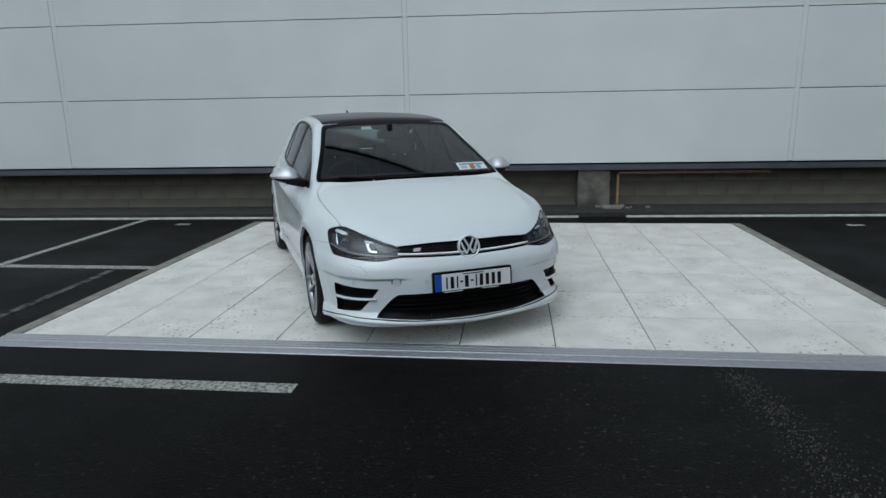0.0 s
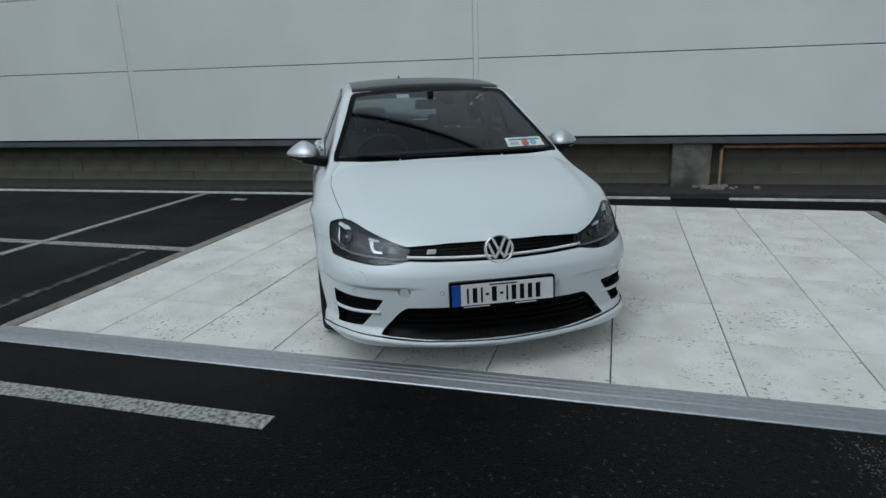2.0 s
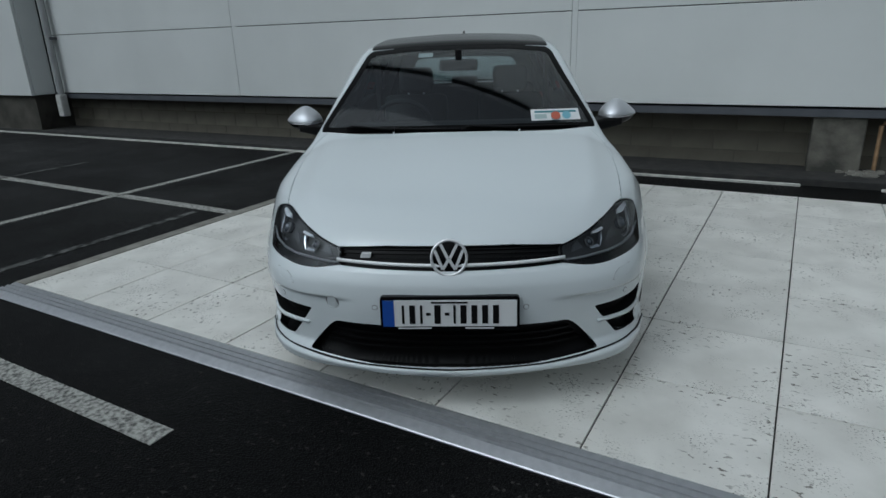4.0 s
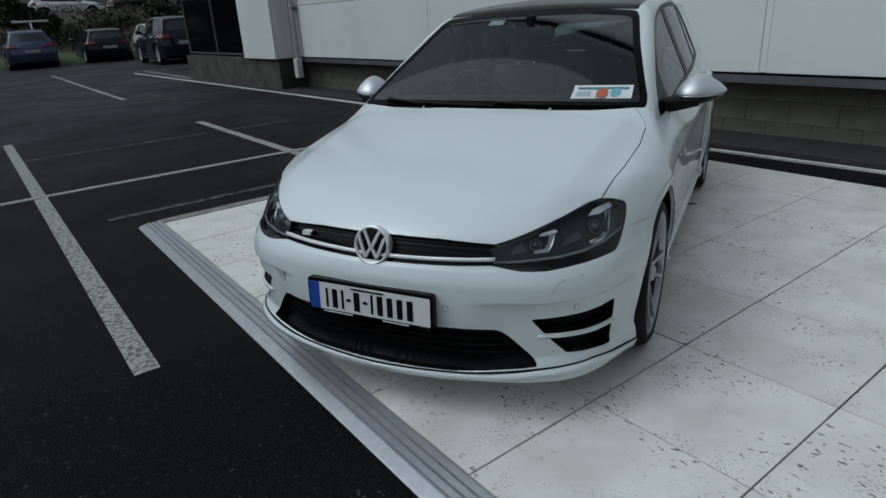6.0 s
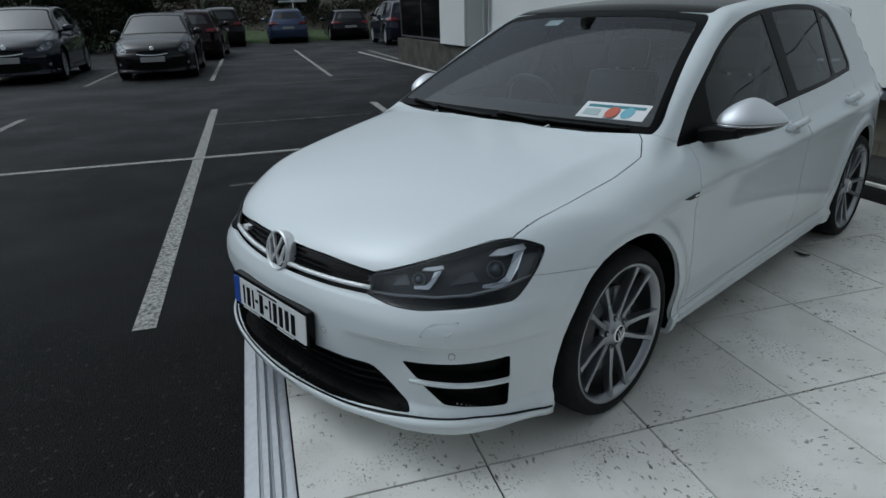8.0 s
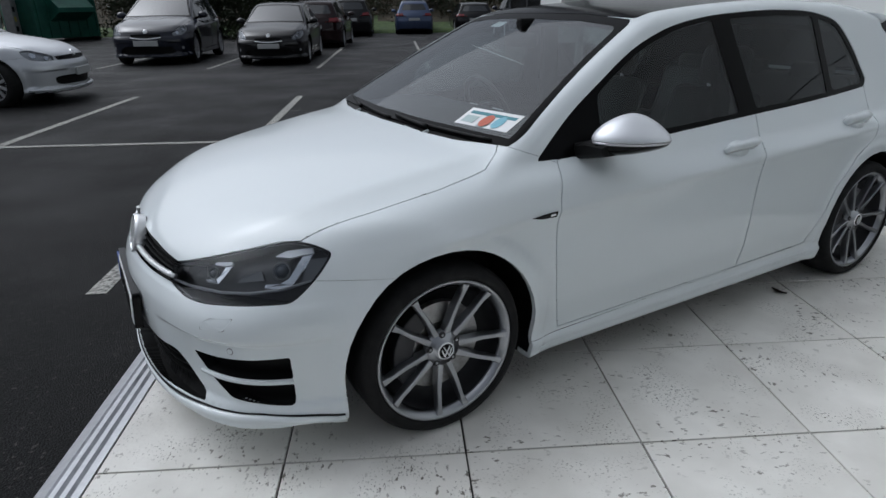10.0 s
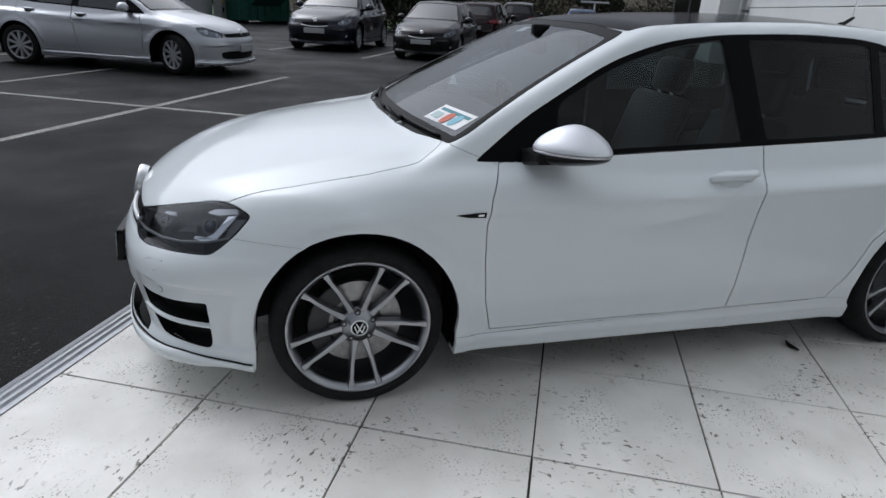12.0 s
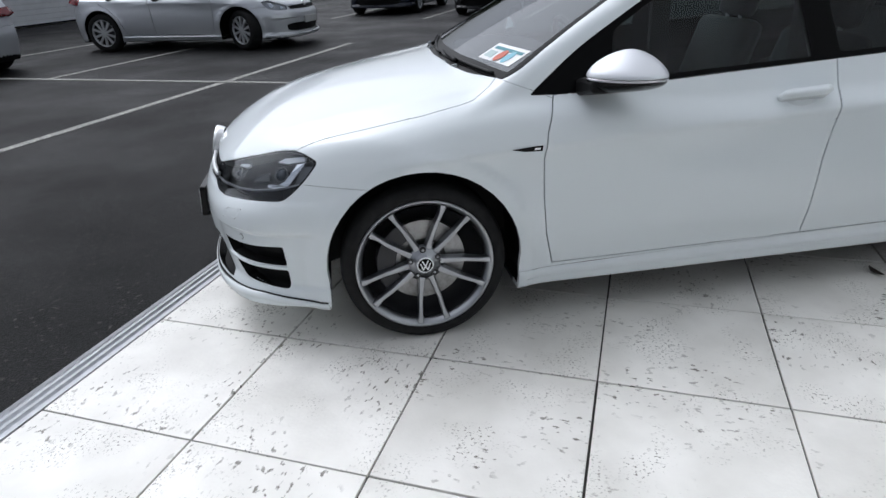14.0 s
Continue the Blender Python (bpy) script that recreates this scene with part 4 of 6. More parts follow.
def door_fittings(door, nm, flip):
    y0, z0 = (1.385, 0.845) if nm == "front_door" else (2.325, 0.866)
    path = [(y0 + 0.205 * t, z0 + 0.008 * t, w) for t, w in ((0, 0.012), (0.08, 0.024), (0.3, 0.026), (0.7, 0.030), (0.92, 0.034), (1.0, 0.022))]
    part("handle", ribbon(path, "side", 0.02, 0.042, 0.004, flip=flip), PAINT, door, "white pull handle", True)
    cup = patch([(y0 + 0.10 + 0.068 * math.cos(a), z0 + 0.002 + 0.030 * math.sin(a)) for a in np.linspace(0, math.tau, 20)[:-1]], "side", 0.0012, 0.003, flip=flip)
    part("handle_cup", cup, PAINT, door, "", True)
    # a black plate paints the shade of the grip recess
    gap = patch([(y0 + 0.10 + 0.050 * math.cos(a), z0 + 0.007 + 0.0135 * math.sin(a)) for a in np.linspace(0, math.tau, 20)[:-1]], "side", 0.002, 0.003, flip=flip)
    part("handle_shade", gap, BLACK, door, "black plate for the shade behind the handle", True)


LAMPGREY = material("lamp_bezel", (0.050, 0.051, 0.053), 0.30)
LAMPMID = material("lamp_grey", (0.13, 0.135, 0.14), 0.28, 0.5)
LAMPLINE = material("lamp_line", (0.30, 0.31, 0.33), 0.3)
LAMPSILVER = material("lamp_reflector", (0.75, 0.77, 0.8), 0.16, 1.0)
LAMPWHITE = material("light_guide", (0.78, 0.80, 0.84), 0.25)
PROJECTOR = material("projector_lens", (0.06, 0.07, 0.085), 0.05, 0.3, coat=1.0)


def headlight(car, bm, lab, flip):
    lamp = make_panel("headlight", recess(bm, lab, "headlight", 0.055), LAMPGREY, car, "dark smoked twin-beam headlight", flip=flip)
    lens = make_panel("lens", region_mesh(bm, lab, "headlight", depth=0.006, gap=0.0015, sink=0.0005), LENS, lamp, "clear curved lamp lens", flip=flip)
    lens.visible_shadow = False
    rim = [(a * 1.0, b) for a, b in HEADLIGHT]
    ca, cb = sum(p[0] for p in rim) / len(rim), sum(p[1] for p in rim) / len(rim)
    inner = [(a + (ca - a) * 0.035, b + (cb - b) * 0.055) for a, b in rim]
    b2 = bmesh.new()
    s = -1 if flip else 1
    ra, rb = [], []
    for (a, b), (c, d) in zip(rim, inner):
        p, nn = surface_at(a, b, "obl")
        q, n2 = surface_at(c, d, "obl")
        p, q = p - nn * 0.003, q - n2 * 0.004
        ra.append(b2.verts.new((p[0] * s, p[1], p[2])))
        rb.append(b2.verts.new((q[0] * s, q[1], q[2])))
    n = len(ra)
    for i in range(n):
        b2.faces.new((ra[i], ra[(i + 1) % n], rb[(i + 1) % n], rb[i]))
    part("seal", b2, GLOSSBLACK, lamp, "black lamp rim")
    # lower black blade with the pale line over it
    low = [(-0.235, 0.613), (-0.10, 0.614), (0.08, 0.622), (0.20, 0.640), (0.275, 0.664), (0.217, 0.607), (0.08, 0.598), (-0.10, 0.588), (-0.235, 0.606)]
    part("blade", patch(low, "obl", -0.006, 0.012, flip), GLOSSBLACK, lamp, "black lower lamp blade")
    line = [(-0.240, 0.614), (-0.15, 0.617), (-0.02, 0.622), (0.08, 0.629), (0.174, 0.641), (0.276, 0.664)]
    part("trim_line", ribbon(line, "obl", 0.008, 0.005, -0.012, flip=flip), LAMPLINE, lamp, "pale grey trim line", True)
    part("side_panel", patch([(0.243, 0.728), (0.298, 0.730), (0.282, 0.684), (0.262, 0.658), (0.232, 0.652)], "obl", -0.030, 0.006, flip), LAMPMID, lamp, "grey outer lamp panel")
    # each beam: a bright brow, a curved silver guide under it and a projector beside
    for brow, guide, eye_at, er in (
            (((0.140, 0.733), (0.166, 0.747), (0.250, 0.757), (0.258, 0.742), (0.222, 0.737), (0.190, 0.730)),
             ((0.224, 0.740), (0.254, 0.742), (0.236, 0.690), (0.210, 0.655), (0.172, 0.640), (0.120, 0.646), (0.122, 0.655), (0.168, 0.657), (0.194, 0.672), (0.210, 0.704)), (0.165, 0.696), 0.026),
            (((-0.070, 0.694), (-0.062, 0.702), (-0.004, 0.710), (0.000, 0.702), (-0.030, 0.696)),
             ((-0.030, 0.698), (-0.006, 0.702), (-0.028, 0.664), (-0.050, 0.642), (-0.100, 0.640), (-0.100, 0.648), (-0.060, 0.654), (-0.044, 0.672)), (-0.086, 0.670), 0.018)):
        part("brow", patch(brow, "obl", -0.016, 0.010, flip), LAMPWHITE, lamp, "bright white light bar")
        part("light_guide", patch(guide, "obl", -0.026, 0.012, flip), LAMPSILVER, lamp, "silver hooked light guide")
        p, nn = surface_at(*eye_at, "obl")
        p = p - nn * 0.042
        lensb = bmesh.new()
        bmesh.ops.create_uvsphere(lensb, u_segments=20, v_segments=12, radius=er)
        bmesh.ops.translate(lensb, verts=lensb.verts[:], vec=(p[0] * s, p[1], p[2]))
        part("projector", lensb, PROJECTOR, lamp, "round projector lens", True)
        ringb = bmesh.new()
        u, v = np.cross(nn, (0, 0, 1.0)), None
        u = u / np.linalg.norm(u)
        v = np.cross(nn, u)
        q = p + nn * er * 0.35
        tube([tuple((q + (u * math.cos(a) + v * math.sin(a)) * er * 1.02) * np.array([s, 1, 1])) for a in np.linspace(0, math.tau, 25)[:-1]], 0.0035, 6, True, ringb)
        part("bezel", ringb, LAMPMID, lamp, "grey projector ring", True)
    for a0, b0, w in ((0.06, 0.655, 0.05), (-0.15, 0.640, 0.03)):
        part("facet", patch([(a0 - w, b0), (a0 + w, b0 + 0.012), (a0 + w * 0.6, b0 + 0.045), (a0 - w * 0.3, b0 + 0.030)], "obl", -0.044, 0.004, flip), LAMPMID, lamp, "grey reflector facet")


def grille_trim(car):
    xs = np.linspace(-0.45, 0.45, 31)
    # near-white, barely metallic base carries the chrome's sky reflection
    part("chrome_strip", ribbon([(x, 0.619 + 0.03 * x * x) for x in xs], "front", 0.014, 0.016, -0.012), material("strip_sky_white", (0.86, 0.87, 0.88), 0.3, 0.08), car, "chrome grille strip with its sky reflection painted near-white", True)
    for z, t in ((0.647, 0.010), (0.663, 0.010), (0.678, 0.008)):
        part("grille_slat", ribbon([(x, z - 0.05 * x * x) for x in np.linspace(-0.43, 0.43, 25)], "front", 0.005, 0.008, -0.020), BLACK, car)
    for z in (0.262, 0.292, 0.322, 0.352):
        w = 0.53 - (z - 0.262) * 0.7
        part("grille_slat", ribbon([(x, z + 0.01 * x * x) for x in np.linspace(-w, w, 25)], "front", 0.009, 0.018, -0.042), BLACK, car)
    # model badge as a plain slanted bright bar
    part("grille_badge", prism([(-0.352, 0.638), (-0.312, 0.638), (-0.306, 0.656), (-0.346, 0.656)], surface_at(-0.33, 0.647, "front")[0][1] - 0.002, surface_at(-0.33, 0.647, "front")[0][1] + 0.02, "xz", bevel=0.001), PLATEWHITE, car, "small bright grille badge")
    p, nn = surface_at(0.0, 0.648, "front")
    m = Matrix.Translation((0, p[1] - 0.013, 0.650)) @ pose(0, 0, 0, -14)
    ring = spin_profile([(0.0705, 0.034), (0.0735, 0.010), (0.0725, -0.004), (0.066, -0.006), (0.0625, -0.002), (0.0615, 0.01)], 48, "y")
    bmesh.ops.transform(ring, matrix=m, verts=ring.verts[:])
    emblem = part("emblem", ring, CHROME, car, "round chrome front emblem", True)
    skirt = spin_profile([(0.0725, 0.008), (0.066, 0.03), (0.060, 0.06)], 40, "y")
    bmesh.ops.transform(skirt, matrix=m, verts=skirt.verts[:])
    part("housing", skirt, GLOSSBLACK, emblem, "black emblem housing", True)
    disc = spin_profile([(0.0001, 0.0), (0.03, 0.001), (0.0625, 0.006)], 40, "y")
    bmesh.ops.transform(disc, matrix=m, verts=disc.verts[:])
    part("backing", disc, GLOSSBLACK, emblem, "black emblem field", True)
    bars = bmesh.new()
    for pts in (((-0.032, 0.053), (-0.004, -0.002)), ((0.032, 0.053), (0.004, -0.002)), ((-0.054, 0.030), (-0.024, -0.044)), ((0.054, 0.030), (0.024, -0.044)),
                ((-0.024, -0.044), (0.0, -0.004)), ((0.024, -0.044), (0.0, -0.004))):
        (a, b), (c, d) = pts
        w = Vector((-(d - b), c - a)).normalized() * 0.0058
        prism([(a + w.x, b + w.y), (c + w.x, d + w.y), (c - w.x, d - w.y), (a - w.x, b - w.y)], -0.006, 0.004, "xz", bars)
    bmesh.ops.transform(bars, matrix=m, verts=bars.verts[:])
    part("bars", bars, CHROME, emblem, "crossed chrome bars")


def number_plate(car):
    m = Matrix.Translation((0.0, -0.904, 0.447)) @ pose(0, 0, 0, -4)

    def put(bm):
        bmesh.ops.transform(bm, matrix=m, verts=bm.verts[:])
        return bm
    plate = part("number_plate", put(prism(rounded([(-0.268, -0.068), (0.268, -0.068), (0.268, 0.068), (-0.268, 0.068)], 0.014), -0.006, 0.022, "xz", bevel=0.003)), GLOSSBLACK, car, "number plate in a black holder")
    part("plate_face", put(prism(rounded([(-0.257, -0.052), (0.257, -0.052), (0.257, 0.054), (-0.257, 0.054)], 0.006), -0.009, -0.002, "xz")), PLATEWHITE, plate, "white plate face")
    part("band", put(prism([(-0.257, -0.052), (-0.213, -0.052), (-0.213, 0.054), (-0.257, 0.054)], -0.0105, -0.003, "xz")), PLATEBLUE, plate, "blue band")
    x = -0.183
    for wide, gap in ((0.009, 0.020), (0.022, 0.019), (0.009, 0.014), (0.018, 0.014), (0.024, 0.016), (0.018, 0.015), (0.009, 0.018), (0.023, 0.019), (0.022, 0.019), (0.022, 0.019), (0.023, 0.0)):
        dash = wide == 0.018
        h0, h1 = (-0.007, 0.004) if dash else (-0.040, 0.034)
        part("bar", put(prism([(x, h0), (x + wide, h0), (x + wide, h1), (x, h1)], -0.0112, -0.003, "xz")), BLACK, plate, "dark character bar")
        x += wide + gap
    part("bar", put(prism([(-0.07, 0.042), (0.07, 0.042), (0.07, 0.048), (-0.07, 0.048)], -0.0112, -0.003, "xz")), BLACK, plate, "thin dark caption bar")
    for a, b in ((-0.20, -0.07), (0.06, 0.17)):
        part("bar", put(prism([(a, -0.0625), (b, -0.0625), (b, -0.0575), (a, -0.0575)], -0.0075, 0.0, "xz")), PLATEWHITE, plate, "thin pale caption bar")


def mirrors(car):
    for flip in (False, True):
        s = -1 if flip else 1

        def blob(zlo, zhi, grow=1.0, seg=32):
            bm = bmesh.new()
            bmesh.ops.create_uvsphere(bm, u_segments=seg, v_segments=24, radius=1)
            for v in bm.verts:
                x, y, z = v.co
                flat = math.sqrt(max(1 - z * z, 1e-9))
                # a dome above the parting line, a full-bodied bowl below it
                full = (1 - abs(z)**(1.75 if z > 0 else 4.0))**(0.60 if z > 0 else 0.35) / flat if flat > 1e-3 else 0.0
                x, y = x * full, y * full
                y = y if y < 0 else y * 0.85
                taper = 1 - 0.38 * max(x + 0.25, 0)**1.6 - 0.10 * max(-x - 0.25, 0)
                z = min(max(z * taper, zlo), zhi)
                v.co = (s * (0.945 + 0.113 * x * grow), 0.742 + 0.134 * y * grow * (1 - 0.12 * x) + 0.034 * x, 0.990 + (0.089 if z > 0 else 0.060) * z * grow + 0.002 * x)
            bmesh.ops.recalc_face_normals(bm, faces=bm.faces[:])
            return bm
        mirror = part("door_mirror", blob(-0.02, 1.0), SATIN, car, "satin silver door mirror cap", True)
        part("housing", blob(-1.0, -0.20, 0.985), GLOSSBLACK, mirror, "black lower mirror housing", True)
        part("indicator", blob(-0.19, -0.06, 1.002), material("indicator_lens" + ("_r" if flip else ""), (0.5, 0.5, 0.53), 0.15, 0.5, coat=1), mirror, "slim clear indicator strip", True)
        arm = prism([(0.79, 0.900), (0.86, 0.915), (0.95, 0.938), (0.95, 0.980), (0.85, 0.978), (0.785, 0.960)], 0.60, 0.76, "xz", bevel=0.014)
        if flip:
            bmesh.ops.scale(arm, vec=(-1, 1, 1), verts=arm.verts[:])
            bmesh.ops.reverse_faces(arm, faces=arm.faces[:])
        part("arm", arm, BLACK, mirror, "black mirror arm")


def wipers(car):
    for xa, xb, za, zb in ((0.66, 0.05, 0.979, 0.990), (0.03, -0.60, 0.982, 0.990)):
        pts = []
        for t in np.linspace(0, 1, 14):
            p, nn = surface_at(xa + (xb - xa) * t, za + (zb - za) * t, "screen")
            pts.append(p + nn * 0.004)
        blade = part("wiper", tube(pts, 0.006, 6), BLACK, car, "black windscreen wiper blade", True)
        arm = []
        for t in np.linspace(0, 1, 8):
            p, nn = surface_at(xb + 0.02 + 0.25 * (1 - t), 0.980 + (za + 0.006 - 0.980) * t + 0.002 * t, "screen")
            arm.append(p + nn * (0.008 + 0.008 * t))
        part("arm", tube(arm, [0.010, 0.009, 0.008, 0.007, 0.006, 0.006, 0.005, 0.005], 6), BLACK, blade, "", True)


def wheel_mesh(car, at, label=""):
    ax = "x"
    R, rr = 0.322, 0.266
    rim = spin_profile([(rr - 0.030, -0.19), (rr - 0.028, -0.03), (rr - 0.020, -0.012), (rr - 0.012, -0.002), (rr - 0.004, 0.006), (rr + 0.001, 0.004), (rr + 0.002, -0.012), (rr - 0.004, -0.02), (rr - 0.004, -0.2)], 64, ax)
    wheel = part("wheel", rim, ALLOY, car, label or "grey ten-spoke alloy wheel", True)
    wheel.matrix_basis = at
    tyre = spin_profile([(rr - 0.004, -0.20), (R - 0.02, -0.215), (R - 0.004, -0.19), (R, -0.16), (R, -0.105), (R - 0.003, -0.1), (R, -0.095), (R, -0.045), (R - 0.004, -0.018), (R - 0.014, 0.000), (R - 0.03, 0.009), (rr + 0.014, 0.010), (rr + 0.006, 0.007), (rr + 0.000, -0.004)], 72, ax)
    part("tyre", tyre, RUBBER, wheel, "black low-profile tyre", True)
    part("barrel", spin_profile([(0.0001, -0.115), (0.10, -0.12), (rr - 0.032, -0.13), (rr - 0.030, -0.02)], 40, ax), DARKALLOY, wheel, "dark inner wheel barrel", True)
    part("brake_disc", spin_profile([(0.055, -0.072), (0.085, -0.068), (0.09, -0.062), (0.165, -0.062), (0.165, -0.09), (0.09, -0.09)], 48, ax), DISC, wheel, "steel brake disc")
    cal = prism(arc(0, 0, 0.185, 120, 215, 10) + arc(0, 0, 0.11, 215, 120, 10), -0.105, -0.042, "yz", bevel=0.006)
    part("caliper", cal, DARKALLOY, wheel, "dark brake caliper")
    hub = spin_profile([(0.0001, -0.008), (0.034, -0.008), (0.038, -0.012), (0.045, -0.022), (0.066, -0.027), (0.070, -0.05)], 40, ax)
    part("hub", hub, ALLOY, wheel, "", True)
    cap = spin_profile([(0.0001, -0.002), (0.020, -0.003), (0.0265, -0.006), (0.030, -0.012)], 28, ax)
    part("hub_cap", cap, GLOSSBLACK, wheel, "black hub cap with chrome rim", True)
    part("cap_ring", spin_profile([(0.0275, -0.006), (0.030, -0.003), (0.033, -0.008)], 28, ax), CHROME, wheel, "", True)
    capbars = bmesh.new()
    for (a, b), (c, d) in (((-0.012, 0.02), (0.0, -0.002)), ((0.012, 0.02), (0.0, -0.002)), ((-0.019, 0.01), (-0.009, -0.018)), ((0.019, 0.01), (0.009, -0.018)), ((-0.009, -0.018), (0, 0)), ((0.009, -0.018), (0, 0))):
        w = Vector((-(d - b), c - a)).normalized() * 0.002
        prism([(a + w.x, b + w.y), (c + w.x, d + w.y), (c - w.x, d - w.y), (a - w.x, b - w.y)], -0.004, 0.0005, "yz", capbars)
    part("cap_bars", capbars, CHROME, wheel, "crossed chrome bars")
    for k in range(5):
        a = radians(90 + 36 + 72 * k - 31)
        bolt = spin_profile([(0.0001, -0.020), (0.0045, -0.020), (0.006, -0.024), (0.006, -0.034)], 8, ax)
        bmesh.ops.translate(bolt, verts=bolt.verts[:], vec=(0, 0.056 * math.cos(a), 0.056 * math.sin(a)))
        part("bolt", bolt, ALLOY, wheel)
        # a dark disc on the hub paints the shaded bolt hole
        well = spin_profile([(0.0001, -0.0225), (0.0115, -0.0222), (0.0135, -0.027)], 14, ax)
        bmesh.ops.translate(well, verts=well.verts[:], vec=(0, 0.056 * math.cos(a), 0.056 * math.sin(a)))
        part("bolt_hole_shade", well, DARKALLOY, wheel)
    for k in range(5):
        for off in (-1, 1):
            base = radians(90 - 31 + 72 * k)
            a0, a1 = base + off * radians(15.5), base + off * radians(12.4)
            bm = bmesh.new()
            rows = []
            for r, an, w, xo, dep in ((0.062, a0, 0.0125, -0.024, 0.03), (0.10, a0 * 0.75 + a1 * 0.25, 0.0098, -0.019, 0.034), (0.16, (a0 + a1) / 2, 0.0082, -0.012, 0.034), (0.215, a1, 0.0078, -0.004, 0.03), (0.252, a1, 0.0125, 0.003, 0.02)):
                c, s = math.cos(an), math.sin(an)
                row = []
                for dw, dx in ((-w * 1.25, -dep), (-w, -0.003), (-w * 0.75, 0.0), (w * 0.75, 0.0), (w, -0.003), (w * 1.25, -dep)):
                    row.append(bm.verts.new((xo + dx, c * r - s * dw, s * r + c * dw)))
                rows.append(row)
            for r0, r1 in zip(rows, rows[1:]):
                for j in range(5):
                    bm.faces.new((r0[j], r0[j + 1], r1[j + 1], r1[j]))
                bm.faces.new((r0[5], r0[0], r1[0], r1[5]))
            bmesh.ops.recalc_face_normals(bm, faces=bm.faces[:])
            part("spoke", bm, ALLOY, wheel)
    return wheel


def wheels(car):
    for y, z in ((0.0, 0.316), (2.63, 0.316)):
        for s in (1, -1):
            m = pose(0.881, y, z, 0, 0, 0) if s == 1 else pose(-0.881, y, z, 0, 0, 180)
            wheel_mesh(car, m)
            liner = bmesh.new()
            rows = []
            for a in np.linspace(-12, 192, 26):
                c, sn = math.cos(radians(a)), math.sin(radians(a))
                edge = surface_at(y + 0.372 * c, max(0.325 + 0.372 * sn, 0.20), "side")[0][0] - 0.005
                rows.append([liner.verts.new((s * x, y + r * c, 0.325 + r * sn)) for x, r in ((edge, 0.3715), (edge - 0.02, 0.385), (0.60, 0.385), (0.58, 0.10))])
            for r0, r1 in zip(rows, rows[1:]):
                for j in range(3):
                    liner.faces.new((r0[j], r0[j + 1], r1[j + 1], r1[j]))
            part("arch_liner", liner, BLACK, car, "black wheel arch liner")


def small_trim(car):
    ring = [(math.cos(a), math.sin(a)) for a in np.linspace(0, math.tau, 19)[:-1]]
    GREY = material("seam_grey", (0.22, 0.22, 0.23), 0.5)
    for a, b, pr, r in ((0.021, 0.446, "obl", 0.0115), (0.295, 0.455, "front", 0.0115), (-0.295, 0.455, "front", 0.0115)):
        for fl in ((False, True) if pr == "obl" else (False,)):
            part("parking_sensor", patch([(a + r * c, b + r * s) for c, s in ring], pr, 0.0008, 0.002, fl), GREY, car, "round parking sensor")
            part("sensor_face", patch([(a + r * 0.78 * c, b + r * 0.78 * s) for c, s in ring], pr, 0.0022, 0.003, fl), PAINT, car)
    part("tow_cover_seam", patch([(-0.475 + 0.030 * c, 0.458 + 0.030 * s) for c, s in ring], "front", 0.0006, 0.002), GREY, car, "round tow eye cover")
    part("tow_cover", patch([(-0.475 + 0.0285 * c, 0.458 + 0.0285 * s) for c, s in ring], "front", 0.0014, 0.002), PAINT, car)
    w = [(-0.076, 0.515), (-0.058, 0.542), (-0.032, 0.555), (0.047, 0.562), (0.016, 0.520)]
    ca, cb = sum(p[0] for p in w) / 5, sum(p[1] for p in w) / 5
    for fl in (False, True):
        part("washer_cover_seam", patch(rounded(w, 0.006), "obl", 0.0006, 0.002, fl), GREY, car, "headlamp washer cover")
        part("washer_cover", patch(rounded([(ca + (a - ca) * 0.965, cb + (b - cb) * 0.93) for a, b in w], 0.006), "obl", 0.0016, 0.002, fl), PAINT, car)
        part("wing_badge", patch([(0.335, 0.748), (0.38, 0.738), (0.447, 0.736), (0.449, 0.756), (0.41, 0.755)], "side", 0.0025, 0.004, fl), GLOSSBLACK, car, "small black wing badge")
        part("badge_bar", patch([(0.416, 0.7425), (0.438, 0.7425), (0.440, 0.7495), (0.418, 0.7495)], "side", 0.004, 0.002, fl), CHROME, car, "chrome badge bar")
        part("sill_line", ribbon([(y, 0.205 + 0.005 * y) for y in np.linspace(0.40, 2.22, 30)], "side", 0.006, 0.003, -0.001, flip=fl), PAINT, car)
        part("fog_blade", ribbon([(u, 0.343 - 0.030 * (u + 0.1)) for u in np.linspace(-0.115, 0.20, 14)], "obl", 0.013, 0.012, -0.004, flip=fl), PAINT, car, "white fin across the air intake", True)
    stub = tube([(0, 2.70, 1.425), (0, 2.715, 1.447), (0, 2.73, 1.455), (0, 2.775, 1.482), (0, 2.79, 1.490)], [0.024, 0.020, 0.012, 0.009, 0.006], 8)
    part("roof_aerial", stub, GLOSSBLACK, car, "short black raked roof aerial", True)
    wing = bmesh.new()
    rows = []
    for x in np.linspace(-0.575, 0.575, 25):
        f = 1 - (abs(x) / 0.575)**6
        d = 0.028 * (x / 0.575)**2
        prof = ((2.90, 1.402), (3.02, 1.394), (3.10 + 0.11 * f, 1.376), (3.105 + 0.115 * f, 1.366), (3.05, 1.345), (2.98, 1.340))
        rows.append([wing.verts.new((x, y - d, z - d)) for y, z in prof])
    for r0, r1 in zip(rows, rows[1:]):
        for j in range(6):
            wing.faces.new((r0[j], r0[(j + 1) % 6], r1[(j + 1) % 6], r1[j]))
    wing.faces.new(rows[0])
    wing.faces.new(rows[-1][::-1])
    bmesh.ops.recalc_face_normals(wing, faces=wing.faces[:])
